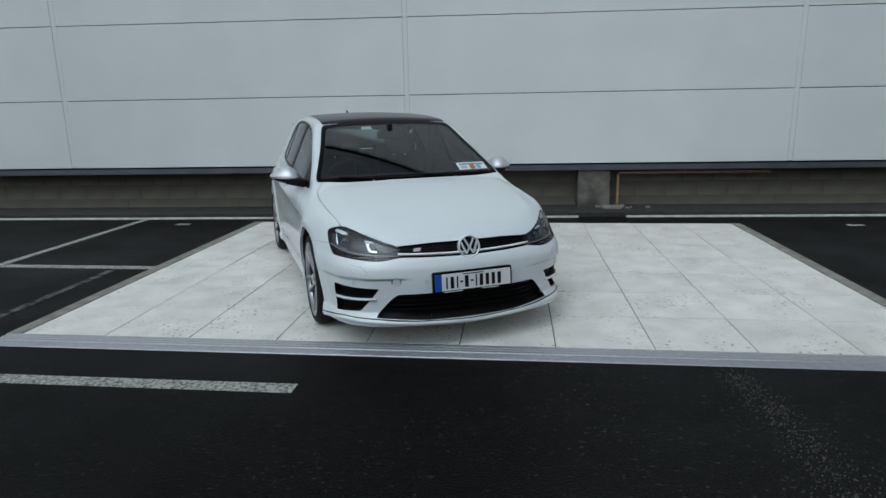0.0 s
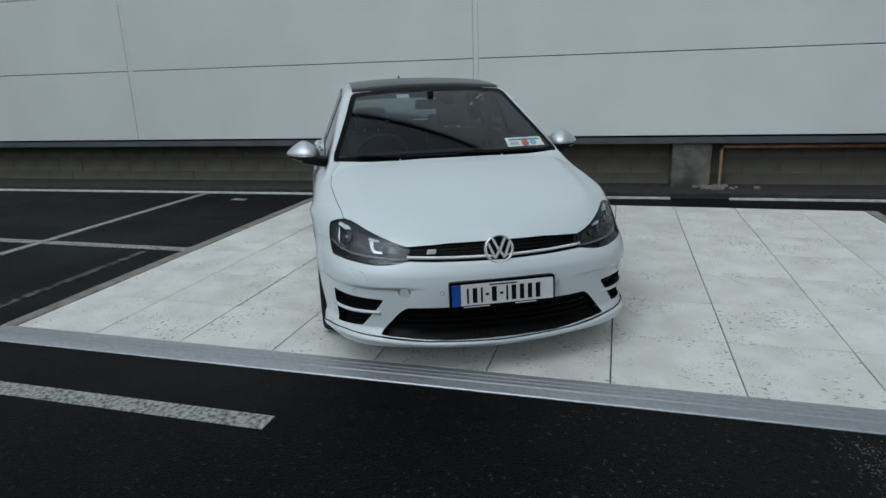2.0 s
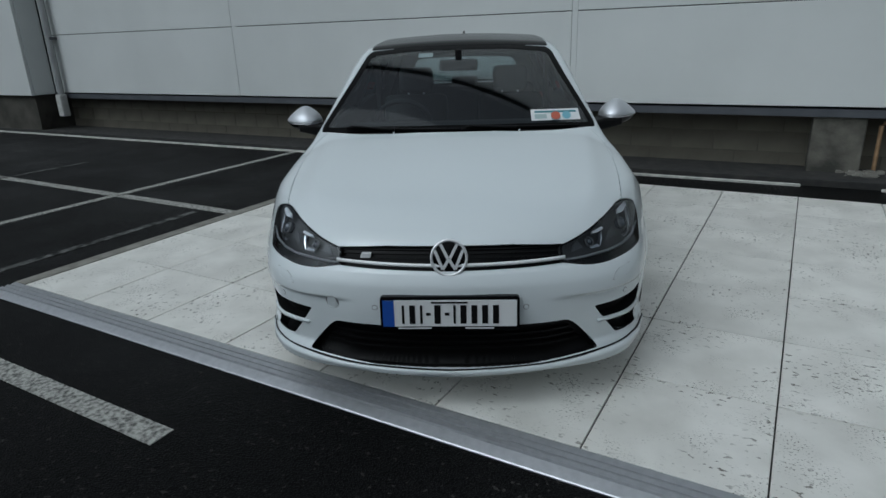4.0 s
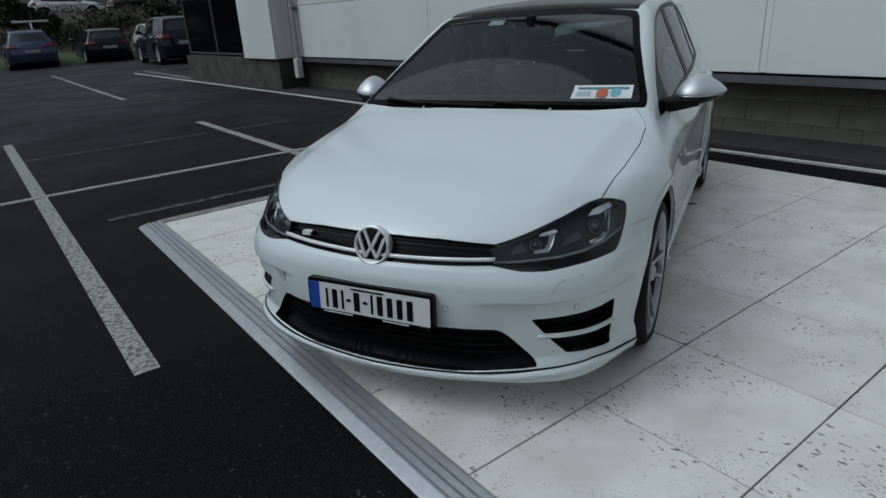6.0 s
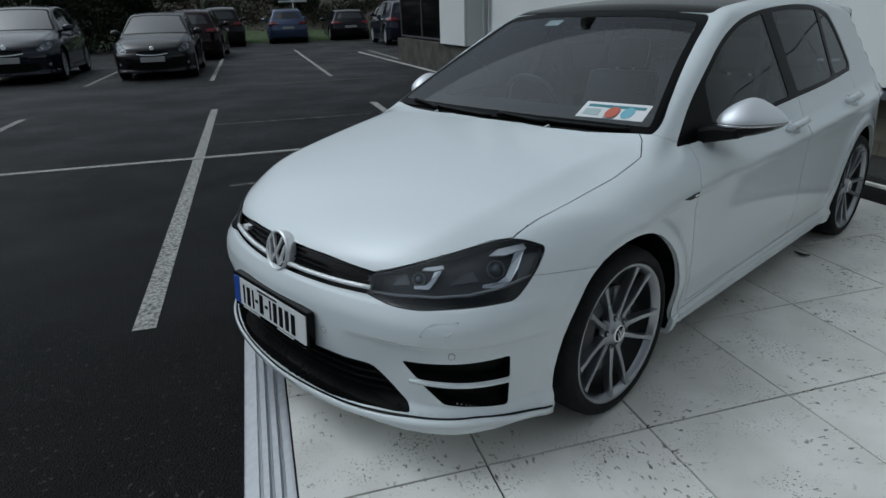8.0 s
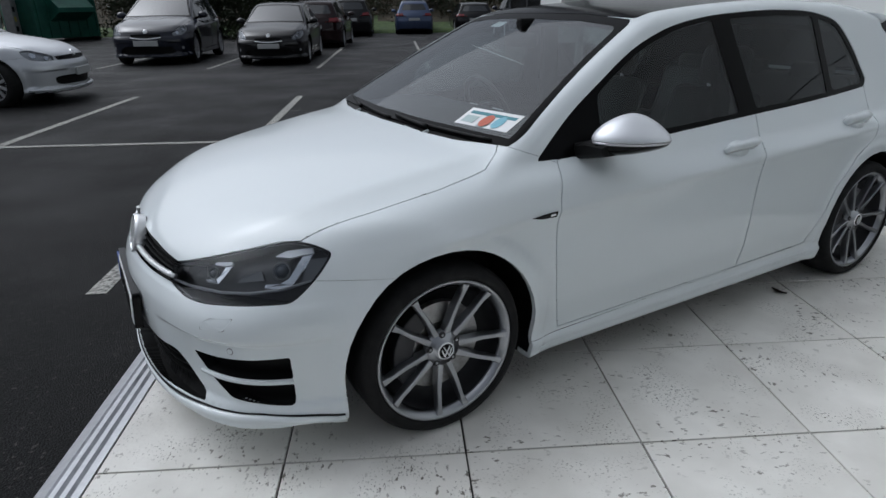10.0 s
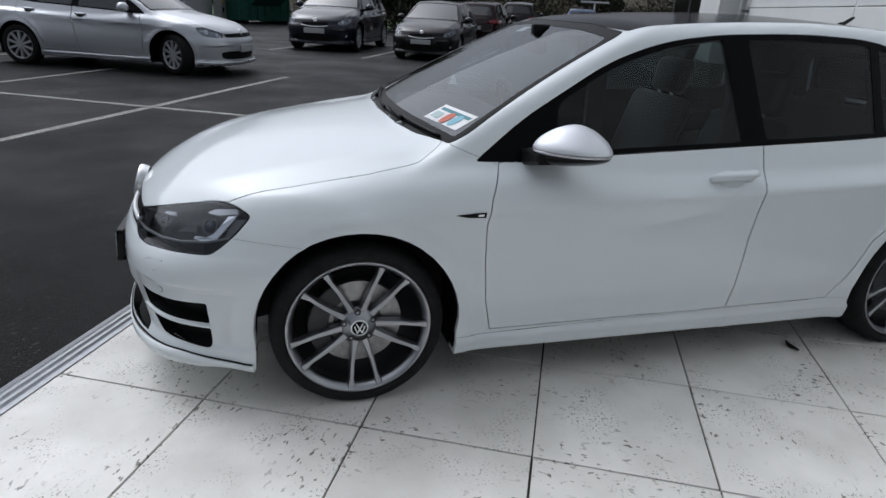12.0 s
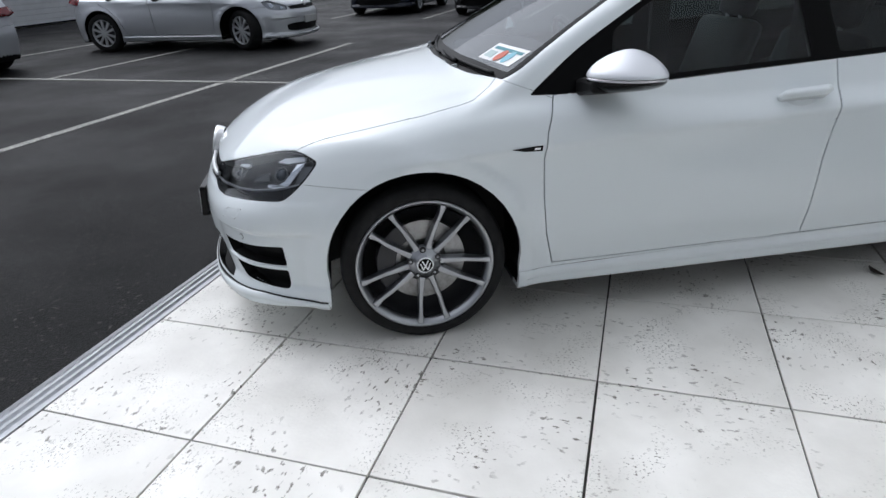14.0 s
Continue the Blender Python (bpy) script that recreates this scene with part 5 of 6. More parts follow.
    part("roof_spoiler", wing, PAINT, car, "white roof spoiler", True)
    for x in (-0.555, 0.535):
        part("spoiler_blade", prism([(3.00, 1.325), (3.15, 1.335), (3.21, 1.16), (3.165, 1.12)], x, x + 0.02, "yz", bevel=0.004), GLOSSBLACK, car, "black side blade of the spoiler")
    lip = [(u, float(poly_z(LIP, u))) for u in np.linspace(-0.655, 0.345, 44)]
    for fl in (False, True):
        part("splitter", ribbon([(u, z - 0.016, 0.024) for u, z in lip], "obl", 0.024, 0.009, 0.0, flip=fl), PAINT, car, "white front splitter lip", True)
        # raised black strip draws the shadow between bumper and lip
        part("splitter_shadow", ribbon([(u, z - 0.001, 0.005) for u, z in lip], "obl", 0.005, 0.0045, 0.0, flip=fl), BLACK, car, "black strip painted as the shadow line over the splitter")
    # permit card on the screen
    def card(name, poly, mat, off, label):
        part(name, patch(poly, "screen", off, 0.001), mat, car, label)
    x0, x1, z0, z1 = 0.405, 0.675, 1.006, 1.055
    card("permit", [(x0, z0 + 0.004), (x1, z0), (x1 - 0.006, z1), (x0, z1 + 0.004)], PLATEWHITE, -0.0012, "white permit card stuck to the screen")
    card("permit_head", [(x0 + 0.02, z1 - 0.012), (x1 - 0.02, z1 - 0.016), (x1 - 0.02, z1 - 0.008), (x0 + 0.02, z1 - 0.004)], material("card_teal", (0.06, 0.22, 0.26), 0.6), -0.0004, "teal heading bar")
    card("permit_red", [(x0 + 0.135 + 0.026 * c, z0 + 0.022 + 0.017 * s) for c, s in ring], material("card_red", (0.5, 0.12, 0.07), 0.6), -0.0004, "red disc")
    card("permit_blue", [(x0 + 0.195 + 0.024 * c, z0 + 0.022 + 0.017 * s) for c, s in ring], material("card_blue", (0.2, 0.45, 0.55), 0.6), -0.0004, "pale blue disc")
    card("toll_tag", [(-0.25, 1.335), (-0.16, 1.337), (-0.16, 1.360), (-0.25, 1.358)], PLATEWHITE, -0.004, "small white tag behind the glass")
    card("permit_text", [(x0 + 0.02, z0 + 0.012), (x0 + 0.085, z0 + 0.011), (x0 + 0.085, z0 + 0.03), (x0 + 0.02, z0 + 0.031)], material("card_grey", (0.4, 0.5, 0.5), 0.6), -0.0004, "grey text block")


def cabin(car):
    part("dashboard", prism(rounded([(0.42, 0.72), (0.42, 0.955), (0.62, 0.975), (0.86, 0.955), (0.93, 0.90), (0.90, 0.66)], 0.03), -0.70, 0.70, "yz", bevel=0.02), CABIN, car, "dark soft dashboard", True)
    part("floor", boxed(-0.72, 0.72, 0.5, 2.9, 0.16, 0.20, 0.01), CABIN, car, "black carpeted floor")
    ring = tube([(-0.37 + 0.185 * math.cos(a), 1.02 - 0.075 * math.sin(a), 0.90 + 0.17 * math.sin(a)) for a in np.linspace(0, math.tau, 33)[:-1]], 0.016, 8, True)
    wheel = part("steering_wheel", ring, LEATHER, car, "black leather steering wheel", True)
    part("boss", boxed(-0.43, -0.31, 0.99, 1.03, 0.85, 0.94, 0.015), CABIN, wheel)
    for a, b in ((-0.54, -0.42), (-0.32, -0.20)):
        part("spoke", boxed(a, b, 1.0, 1.02, 0.885, 0.915, 0.005), SATIN, wheel)
    for s in (-1, 1):
        c = s * 0.37
        seat = part("front_seat", boxed(c - 0.25, c + 0.25, 1.22, 1.75, 0.36, 0.56, 0.05), LEATHER, car, "dark leather front seat", True)
        bk = boxed(-0.25, 0.25, -0.06, 0.06, 0.0, 0.57, 0.05, pose(c, 1.78, 0.48, -18))
        part("backrest", bk, LEATHER, seat, "", True)
        part("headrest", boxed(-0.135, 0.135, -0.045, 0.045, 0.0, 0.20, 0.04, pose(c, 1.97, 1.03, -12)), LEATHER, seat, "", True)
        for q in (-0.06, 0.06):
            part("headrest_post", boxed(c + q - 0.007, c + q + 0.007, 1.955, 1.97, 0.98, 1.07), SATIN, seat)
    bench = part("rear_bench", boxed(-0.62, 0.62, 2.05, 2.5, 0.38, 0.56, 0.05), LEATHER, car, "dark leather rear bench", True)
    part("backrest", boxed(-0.62, 0.62, -0.06, 0.06, 0.0, 0.58, 0.05, pose(0, 2.56, 0.5, -20)), LEATHER, bench, "", True)
    for x in (-0.40, 0.0, 0.40):
        part("headrest", boxed(-0.12, 0.12, -0.04, 0.04, 0.0, 0.12, 0.03, pose(x, 2.72, 0.99, -15)), LEATHER, bench, "", True)
    part("rear_view_mirror", boxed(-0.12, 0.12, 0.93, 0.965, 1.245, 1.315, 0.02), BLACK, car, "black inside mirror", True)
    part("mirror_stem", boxed(-0.02, 0.02, 0.93, 1.02, 1.31, 1.375, 0.008), BLACK, car)
    for s in (-1, 1):
        part("b_pillar_trim", prism([(1.60, 0.60), (1.72, 0.60), (1.69, 1.34), (1.58, 1.34)], 0.60, 0.63, "yz") if s == 1 else prism([(1.60, 0.60), (1.72, 0.60), (1.69, 1.34), (1.58, 1.34)], -0.63, -0.60, "yz"), CABIN, car, "dark pillar trim")
    part("headlining", prism([(1.08, 1.352), (1.6, 1.400), (2.5, 1.378), (2.95, 1.318), (2.95, 1.30), (2.5, 1.36), (1.6, 1.385), (1.08, 1.338)], -0.50, 0.50, "yz"), CABIN, car, "dark headlining")


car = build_car()
cabin(car)
# ---- parked cars, yard and planting ----
GRASS = material("grass", (0.035, 0.06, 0.018), 0.9, base2=(0.07, 0.11, 0.03), scale=3, detail=10, bump=0.6, bscale=40)
SCRUB = material("scrub_soil", (0.03, 0.026, 0.016), 0.95, base2=(0.06, 0.05, 0.03), scale=2, detail=10)
BARK = material("bark", (0.05, 0.04, 0.03), 0.9, base2=(0.09, 0.075, 0.06), scale=12, bump=0.6)


def leaf_material(name, a, b):
    m = material(name, a, 0.7, base2=b, scale=1.3, detail=6)
    return m


LEAF = leaf_material("dark_leaves", (0.012, 0.020, 0.009), (0.035, 0.048, 0.018))
BROWNLEAF = leaf_material("brown_leaves", (0.028, 0.020, 0.010), (0.065, 0.048, 0.024))


def leaf_mass(spots, size, per, seed):
    """Small bent leaf clumps round each (centre, radii)."""
    rng = random.Random(seed)
    V, F = [], []
    for (cx, cy, cz), (rx, ry, rz) in spots:
        for _ in range(per):
            d = Vector((rng.gauss(0, 1), rng.gauss(0, 1), rng.gauss(0, 1))).normalized() * rng.uniform(0.55, 1.08)
            p = Vector((cx + d.x * rx, cy + d.y * ry, cz + d.z * rz))
            a = Vector((rng.gauss(0, 1), rng.gauss(0, 1), rng.gauss(0, 1))).normalized()
            b = a.orthogonal().normalized()
            s = size * rng.uniform(0.5, 1.3)
            o = len(V)
            c = a.cross(b) * s * 0.25
            V += [tuple(p - a * s), tuple(p + b * s * 0.5 + c), tuple(p + a * s), tuple(p - b * s * 0.5 + c)]
            F.append((o, o + 1, o + 2, o + 3))
    return V, F


def leaf_object(name, V, F, mat, label, category, kind=""):
    me = bpy.data.meshes.new(name)
    me.from_pydata(V, [], F)
    me.update()
    me.materials.append(mat)
    return tagged(new(name, me), label, category, kind=kind)


def hedge(name, x0, y0, x1, y1, h, depth, mat, label, seed, step_=1.2, per=260, size=0.13, z0=0.0):
    rng = random.Random(seed)
    n = max(2, int(math.hypot(x1 - x0, y1 - y0) / step_))
    spots = []
    for i in range(n + 1):
        t = i / n
        for z in np.arange(0.4, h, 0.9):
            spots.append(((x0 + (x1 - x0) * t + rng.gauss(0, 0.3), y0 + (y1 - y0) * t + rng.gauss(0, 0.3), z0 + z + rng.gauss(0, 0.15)), (depth * rng.uniform(0.7, 1.2), depth * rng.uniform(0.7, 1.2), rng.uniform(0.6, 1.0))))
    V, F = leaf_mass(spots, size, per, seed)
    return leaf_object(name, V, F, mat, label, "hedge", "stuff")


def bank():
    """Grass verge and scrub slope past the car park."""
    bm = bmesh.new()
    rng = random.Random(5)
    prof = [(-34.6, GZ - 0.02), (-34.7, 0.07), (-36.0, 0.16), (-38.5, 0.45), (-40.0, 0.95), (-45.0, 2.35), (-48.0, 2.75), (-80.0, 3.0)]
    ys = np.arange(-60, 60.1, 2.5)
    rows = []
    for y in ys:
        rows.append([bm.verts.new((x + (rng.gauss(0, 0.12) if k > 2 else 0), y, z + (rng.gauss(0, 0.06) if 1 < k < 6 else 0))) for k, (x, z) in enumerate(prof)])
    for r0, r1 in zip(rows, rows[1:]):
        for j in range(len(prof) - 1):
            bm.faces.new((r0[j], r0[j + 1], r1[j + 1], r1[j]))
    bmesh.ops.recalc_face_normals(bm, faces=bm.faces[:])
    ob = mesh_object("grass_bank", bm, GRASS, True)
    ob.data.materials.append(SCRUB)
    for p in ob.data.polygons:
        if p.center.x < -39.2:
            p.material_index = 1
    return tagged(ob, "mown grass verge with a scrubby brown bank behind", "bank", kind="structure")


bank()


def scrub():
    rng = random.Random(8)
    spots = []
    for _ in range(420):
        x = rng.uniform(-47, -39.2)
        y = rng.uniform(-32, 30)
        z = np.interp(-x, [38.5, 40, 45, 48], [0.40, 0.85, 2.2, 2.55])
        spots.append(((x, y, z + 0.2), (rng.uniform(0.6, 1.3), rng.uniform(0.8, 1.6), rng.uniform(0.3, 0.7))))
    V, F = leaf_mass(spots, 0.09, 130, 8)
    leaf_object("scrub", V, F, BROWNLEAF, "dense brown winter scrub covering the bank", "shrubs", "stuff")
    V, F = leaf_mass(spots[::2], 0.10, 120, 9)
    leaf_object("scrub", V, F, LEAF, "dark green bramble patches on the bank", "shrubs", "stuff")


scrub()
hedge("hedge", -30.5, -7.6, -37.0, -5.2, 3.2, 0.9, LEAF, "tall dark evergreen hedge behind parked cars", 21)
hedge("hedge", -31.0, -7.8, -33.5, -13.0, 3.4, 0.9, LEAF, "tall dark evergreen hedge beside the green skip", 22)
# unseen tree belts added to darken reflections, on sides the camera turns away from
hedge("hedge", 30.0, -30.0, 34.0, 40.0, 7.0, 1.9, LEAF, "unseen high tree belt added to darken reflections", 31, 2.0, 110, 0.42)
hedge("hedge", -28.0, -46.0, 30.0, -34.0, 6.0, 1.9, LEAF, "unseen high tree belt added to darken reflections", 32, 2.2, 90, 0.42)


def tree(x, y, h, seed, z0=0.0):
    rng = random.Random(seed)
    t = thing("tree", "leafy dark tree standing behind the car park", "tree", "trees by the bank", at=pose(x, y, z0))
    pts = [(rng.gauss(0, 0.05) * k, rng.gauss(0, 0.05) * k, h * 0.6 * k / 5) for k in range(6)]
    bm = tube(pts, [0.16, 0.14, 0.12, 0.10, 0.08, 0.05], 9)
    spots = []
    for k in range(7):
        a = rng.uniform(0, math.tau)
        s = Vector(pts[2 + k % 3])
        e = s + Vector((math.cos(a) * h * 0.22, math.sin(a) * h * 0.22, h * rng.uniform(0.12, 0.3)))
        tube([s, (s + e) / 2 + Vector((0, 0, 0.1)), e], [0.06, 0.045, 0.02], 6, bm=bm)
        spots.append((tuple(e), (h * 0.16, h * 0.16, h * 0.12)))
    spots.append(((0, 0, h * 0.82), (h * 0.17, h * 0.17, h * 0.15)))
    part("trunk", bm, BARK, t, "", True)
    V, F = leaf_mass(spots, 0.16, 260, seed)
    me = bpy.data.meshes.new("crown")
    me.from_pydata(V, [], F)
    me.materials.append(LEAF)
    c = new("crown", me)
    c.parent = t


for x, y, h, sd in ((-36.5, -4.5, 5.5, 1), (-37.2, -9.0, 6.5, 2), (-41.0, 3.0, 4.5, 3), (-40.5, 10.5, 5.0, 4)):
    tree(x, y, h, sd, 0.3)


SPOKE = material("spoke_silver", (0.50, 0.51, 0.53), 0.35, 0.5)
OLDPLATE = material("dusty_plate", (0.42, 0.43, 0.43), 0.5)
OLDLAMP = material("old_lamp", (0.42, 0.43, 0.45), 0.2, 0.3, coat=0.6)
SKYGLASS = material("dark_car_glass", (0.022, 0.025, 0.028), 0.05, spec=0.8, coat=0.5)


def lean_car(kind):
    """A plainer hatchback for the other bays, in the same frame as the white one."""
    c = thing("parked_car", "dark parked hatchback car in a marked bay", "car", "parked cars")
    P = body_grid(44, 20, 0.062, 112)
    bm = bmesh.new()
    n, k = P.shape[:2]
    vs = [[bm.verts.new(P[i, j]) for j in range(k)] for i in range(n)]
    for i in range(n - 1):
        for j in range(k - 1):
            bm.faces.new((vs[i][j], vs[i + 1][j], vs[i + 1][j + 1], vs[i][j + 1]))
    bm.faces.new([v for v in vs[0]])
    bmesh.ops.remove_doubles(bm, verts=bm.verts[:], dist=2e-5)
    soft = kind == "hatch"
    if soft:
        lamp = rounded([(-0.13, 0.612), (-0.125, 0.672), (0.06, 0.735), (0.17, 0.765), (0.275, 0.752), (0.268, 0.70), (0.20, 0.632), (0.05, 0.606)], 0.03)
        gr = [(-0.1, 0.605), (0.50, 0.612), (0.52, 0.66), (-0.1, 0.672)]
        lo = rounded([(-0.2, 0.262), (0.50, 0.268), (0.62, 0.290), (0.64, 0.375), (0.50, 0.392), (-0.2, 0.392)], [0, 0.02, 0.03, 0.03, 0.02, 0])
    else:
        lamp = rounded([(-0.10, 0.602), (-0.13, 0.650), (0.00, 0.720), (0.16, 0.790), (0.30, 0.800), (0.33, 0.770), (0.26, 0.68), (0.10, 0.618)], 0.03)
        gr = [(-0.1, 0.545), (0.30, 0.550), (0.34, 0.590), (0.31, 0.635), (-0.1, 0.645)]
        lo = rounded([(-0.2, 0.235), (0.54, 0.245), (0.60, 0.30), (0.50, 0.385), (-0.2, 0.395)], [0, 0.02, 0.03, 0.03, 0])
    tl = [(0.50, 0.79), (0.50, 0.90), (0.95, 0.95), (0.95, 0.78)]
    tls = rounded([(3.05, 0.77), (2.98, 0.86), (3.02, 0.945), (3.5, 0.95), (3.5, 0.77)], 0.02)
    hg = rounded([(-0.3, 1.03), (0.57, 1.04), (0.45, 1.29), (-0.3, 1.31)], [0, 0.04, 0.06, 0])
    W = WHERE
    for pts, pr, wh in ((ARCH_F, "side", W["side"]), (ARCH_R, "side", W["side"]), (lamp, "obl", W["obl"]), (WINDOWS, "side", W["side"]), (WIN_F, "side", W["side"]), (WIN_R, "side", W["side"]), (WIN_Q, "side", W["side"]),
                        (SCREEN, "front", W["screen"]), (SCREEN_IN, "front", W["screen"]), (DOOR_F, "side", W["side"]), (DOOR_R, "side", W["side"]), (SKIRT, "side", W["side"]), (BONNET, "top", W["top"]),
                        (tl, "front", W["back"]), (tls, "side", W["side"]), (hg, "front", W["back"]), (gr, "front", W["front"]), (lo, "front", W["front"])):
        cut(bm, pts, pr, wh)
    cut(bm, SEAM, "side", lambda p: p[0] > 0.4 and p[1] < 0, False)
    bm.verts.index_update()
    C = np.array([f.calc_center_median() for f in bm.faces])
    N = body_normal(C)
    X, Y, Z = C.T
    s_ = X > 0.4
    lab = np.full(len(C), "body", dtype="<U16")
    lab[(Y < 0.0) & (Z < poly_z(SEAM, Y))] = "front_bumper"
    lab[inside(BONNET, X, Y) & (Z > 0.62) & (lab != "front_bumper")] = "bonnet"
    lab[(Y > 3.0) & (Z < 0.66)] = "rear_bumper"
    lab[s_ & inside(DOOR_F, Y, Z)] = "front_door"
    lab[s_ & inside(DOOR_R, Y, Z)] = "rear_door"
    lab[s_ & inside(SKIRT, Y, Z)] = "sill"
    lab[s_ & inside(WINDOWS, Y, Z)] = "window_frame"
    for nm, poly in (("front_window", WIN_F), ("rear_window", WIN_R), ("quarter_window", WIN_Q)):
        lab[s_ & inside(poly, Y, Z)] = nm
    front = (Y > 0) & (Y < 1.5) & (N[:, 1] < -0.15)
    lab[front & inside(SCREEN, X, Z)] = "screen_frame"
    lab[front & inside(SCREEN_IN, X, Z)] = "windscreen"
    lab[(Y < 0.1) & (X > 0.2) & inside(lamp, (X + Y) * 0.70711, Z)] = "headlight"
    lab[(Y < 0) & inside(gr, X, Z) & (lab != "headlight")] = "grille"
    lab[(Y < 0) & inside(lo, X, Z)] = "lower_grille"
    lab[(Y > 2.8) & inside(hg, X, Z) & (N[:, 1] > 0.3)] = "rear_screen"
    lab[(Y > 2.8) & ((inside(tl, X, Z) & (N[:, 1] > 0.4)) | (inside(tls, Y, Z) & s_ & (N[:, 1] <= 0.4)))] = "tail_lamp"
    lab[(N[:, 2] < -0.35) & (Z < 0.26)] = "underside"
    lab[s_ & (inside(ARCH_F, Y, Z) | inside(ARCH_R, Y, Z))] = "hole"
    for nm, m in (("underside", BLACK), ("body", CARDARK), ("bonnet", CARDARK), ("front_bumper", CARDARK), ("rear_bumper", CARDARK), ("windscreen", SKYGLASS), ("screen_frame", GLOSSBLACK), ("rear_screen", SKYGLASS)):
        make_panel(nm, region_mesh(bm, lab, nm, gap={"bonnet": 0.005, "body": 0.002}.get(nm, 0.0015), depth=0.012), m, c, both=True)
    make_panel("grille", recess(bm, lab, "grille", 0.025), BLACK, c, "black grille", both=True)
    make_panel("lower_grille", recess(bm, lab, "lower_grille", 0.03), BLACK, c, "black lower intake", both=True)
    for fl in (False, True):
        s = -1 if fl else 1
        for nm, m, gap in (("front_door", CARDARK, 0.006), ("rear_door", CARDARK, 0.006), ("sill", CARDARK, 0.003), ("window_frame", GLOSSBLACK, 0), ("front_window", SKYGLASS, 0), ("rear_window", SKYGLASS, 0), ("quarter_window", SKYGLASS, 0), ("tail_lamp", REDLENS, 0)):
            ob = make_panel(nm, region_mesh(bm, lab, nm, gap=gap, depth=0.012, sink=0.004 if "window" in nm else 0.0), m, c, flip=fl)
            if "door" in nm:
                y0, z0 = (1.40, 0.850) if nm == "front_door" else (2.30, 0.880)
                hd = ribbon([(y0, z0, 0.014), (y0 + 0.05, z0 + 0.002, 0.026), (y0 + 0.13, z0 + 0.005, 0.028), (y0 + 0.19, z0 + 0.007, 0.018)], "side", 0.02, 0.034, flip=fl)
                part("door_handle", hd, CARDARK, ob)
                # flat black patch stands in for the shadow under the handle
                part("handle_pocket_shade", patch([(y0 + 0.09 + 0.07 * math.cos(a), z0 - 0.012 + 0.028 * math.sin(a)) for a in np.linspace(0, math.tau, 16)[:-1]], "side", 0.002, 0.004, fl), BLACK, ob)
        lampo = make_panel("headlight", recess(bm, lab, "headlight", 0.04), OLDLAMP, c, "clear headlight", flip=fl)
        lens = make_panel("lens", region_mesh(bm, lab, "headlight", depth=0.006, gap=0.001), LENS, lampo, flip=fl)
        lens.visible_shadow = False
        for cu, cz, r in (((0.14, 0.695, 0.042), (-0.03, 0.655, 0.032)) if soft else ((0.17, 0.730, 0.040), (0.0, 0.665, 0.036))):
            part("reflector", patch([(cu + r * math.cos(a), cz + r * 0.9 * math.sin(a)) for a in np.linspace(0, math.tau, 15)[:-1]], "obl", -0.014, 0.006, fl), LAMPSILVER, lampo, "bright round reflector")
        mir = bmesh.new()
        bmesh.ops.create_uvsphere(mir, u_segments=14, v_segments=10, radius=1)
        for v in mir.verts:
            if v.co.z < -0.45:
                v.co.z = -0.45 + (v.co.z + 0.45) * 0.4
        bmesh.ops.transform(mir, matrix=Matrix.LocRotScale((0.95 * s, 0.70, 0.995), None, (0.115, 0.085, 0.085)), verts=mir.verts[:])
        mo = part("door_mirror", mir, CARDARK, c, "", True)
        part("mirror_foot", boxed(0.80 * s if s > 0 else -0.93, 0.93 if s > 0 else -0.80, 0.64, 0.74, 0.93, 0.975, 0.01), BLACK, mo)
        if soft:
            part("sill_strip", ribbon([(y, 0.225 + 0.008 * y, 0.03) for y in np.linspace(0.42, 2.22, 20)], "side", 0.03, 0.012, flip=fl), CARDARK, c, "bright silver side skirt", True)
        for y in (0.0, 2.63):
            m = pose(0.872 * s, y, 0.318, 0, 0, (180 if fl else 0) + (-24 if soft and y == 0 else 0))
            ty = spin_profile([(0.215, -0.2), (0.30, -0.215), (0.317, -0.19), (0.320, -0.16), (0.320, -0.04), (0.312, -0.012), (0.295, 0.006), (0.240, 0.010), (0.226, 0.002), (0.222, -0.02)], 40, "x")
            w = part("wheel", ty, RUBBER, c, "", True)
            w.matrix_basis = m
            part("barrel", spin_profile([(0.0001, -0.07), (0.21, -0.075), (0.222, -0.012), (0.226, -0.002)], 32, "x"), DARKALLOY, w)
            part("rim", spin_profile([(0.208, -0.03), (0.214, -0.006), (0.222, 0.002), (0.228, -0.002), (0.226, -0.02)], 40, "x"), SPOKE, w, "", True)
            for q in range(10):
                a = math.tau * q / 10
                sp = prism([(-0.014, 0.03), (0.014, 0.03), (0.021, 0.212), (-0.021, 0.212)], -0.034, -0.006, "yz", bevel=0.003)
                bmesh.ops.rotate(sp, cent=(0, 0, 0), matrix=Matrix.Rotation(a, 3, "X"), verts=sp.verts[:])
                part("spoke", sp, SPOKE, w)
            part("hub", spin_profile([(0.0001, 0.0), (0.05, -0.004), (0.062, -0.03)], 18, "x"), SPOKE, w)
            ln = bmesh.new()
            prev = None
            for a in np.linspace(-12, 192, 18):
                edge = surface_at(y + 0.372 * math.cos(radians(a)), max(0.325 + 0.372 * math.sin(radians(a)), 0.20), "side")[0][0] - 0.006
                row = [ln.verts.new((s * xx, y + rr * math.cos(radians(a)), 0.325 + rr * math.sin(radians(a)))) for xx, rr in ((edge, 0.3715), (edge - 0.02, 0.385), (0.6, 0.385), (0.58, 0.1))]
                if prev:
                    for j in range(3):
                        ln.faces.new((prev[j], prev[j + 1], row[j + 1], row[j]))
                prev = row
            part("arch_liner", ln, BLACK, c)
    bm.free()
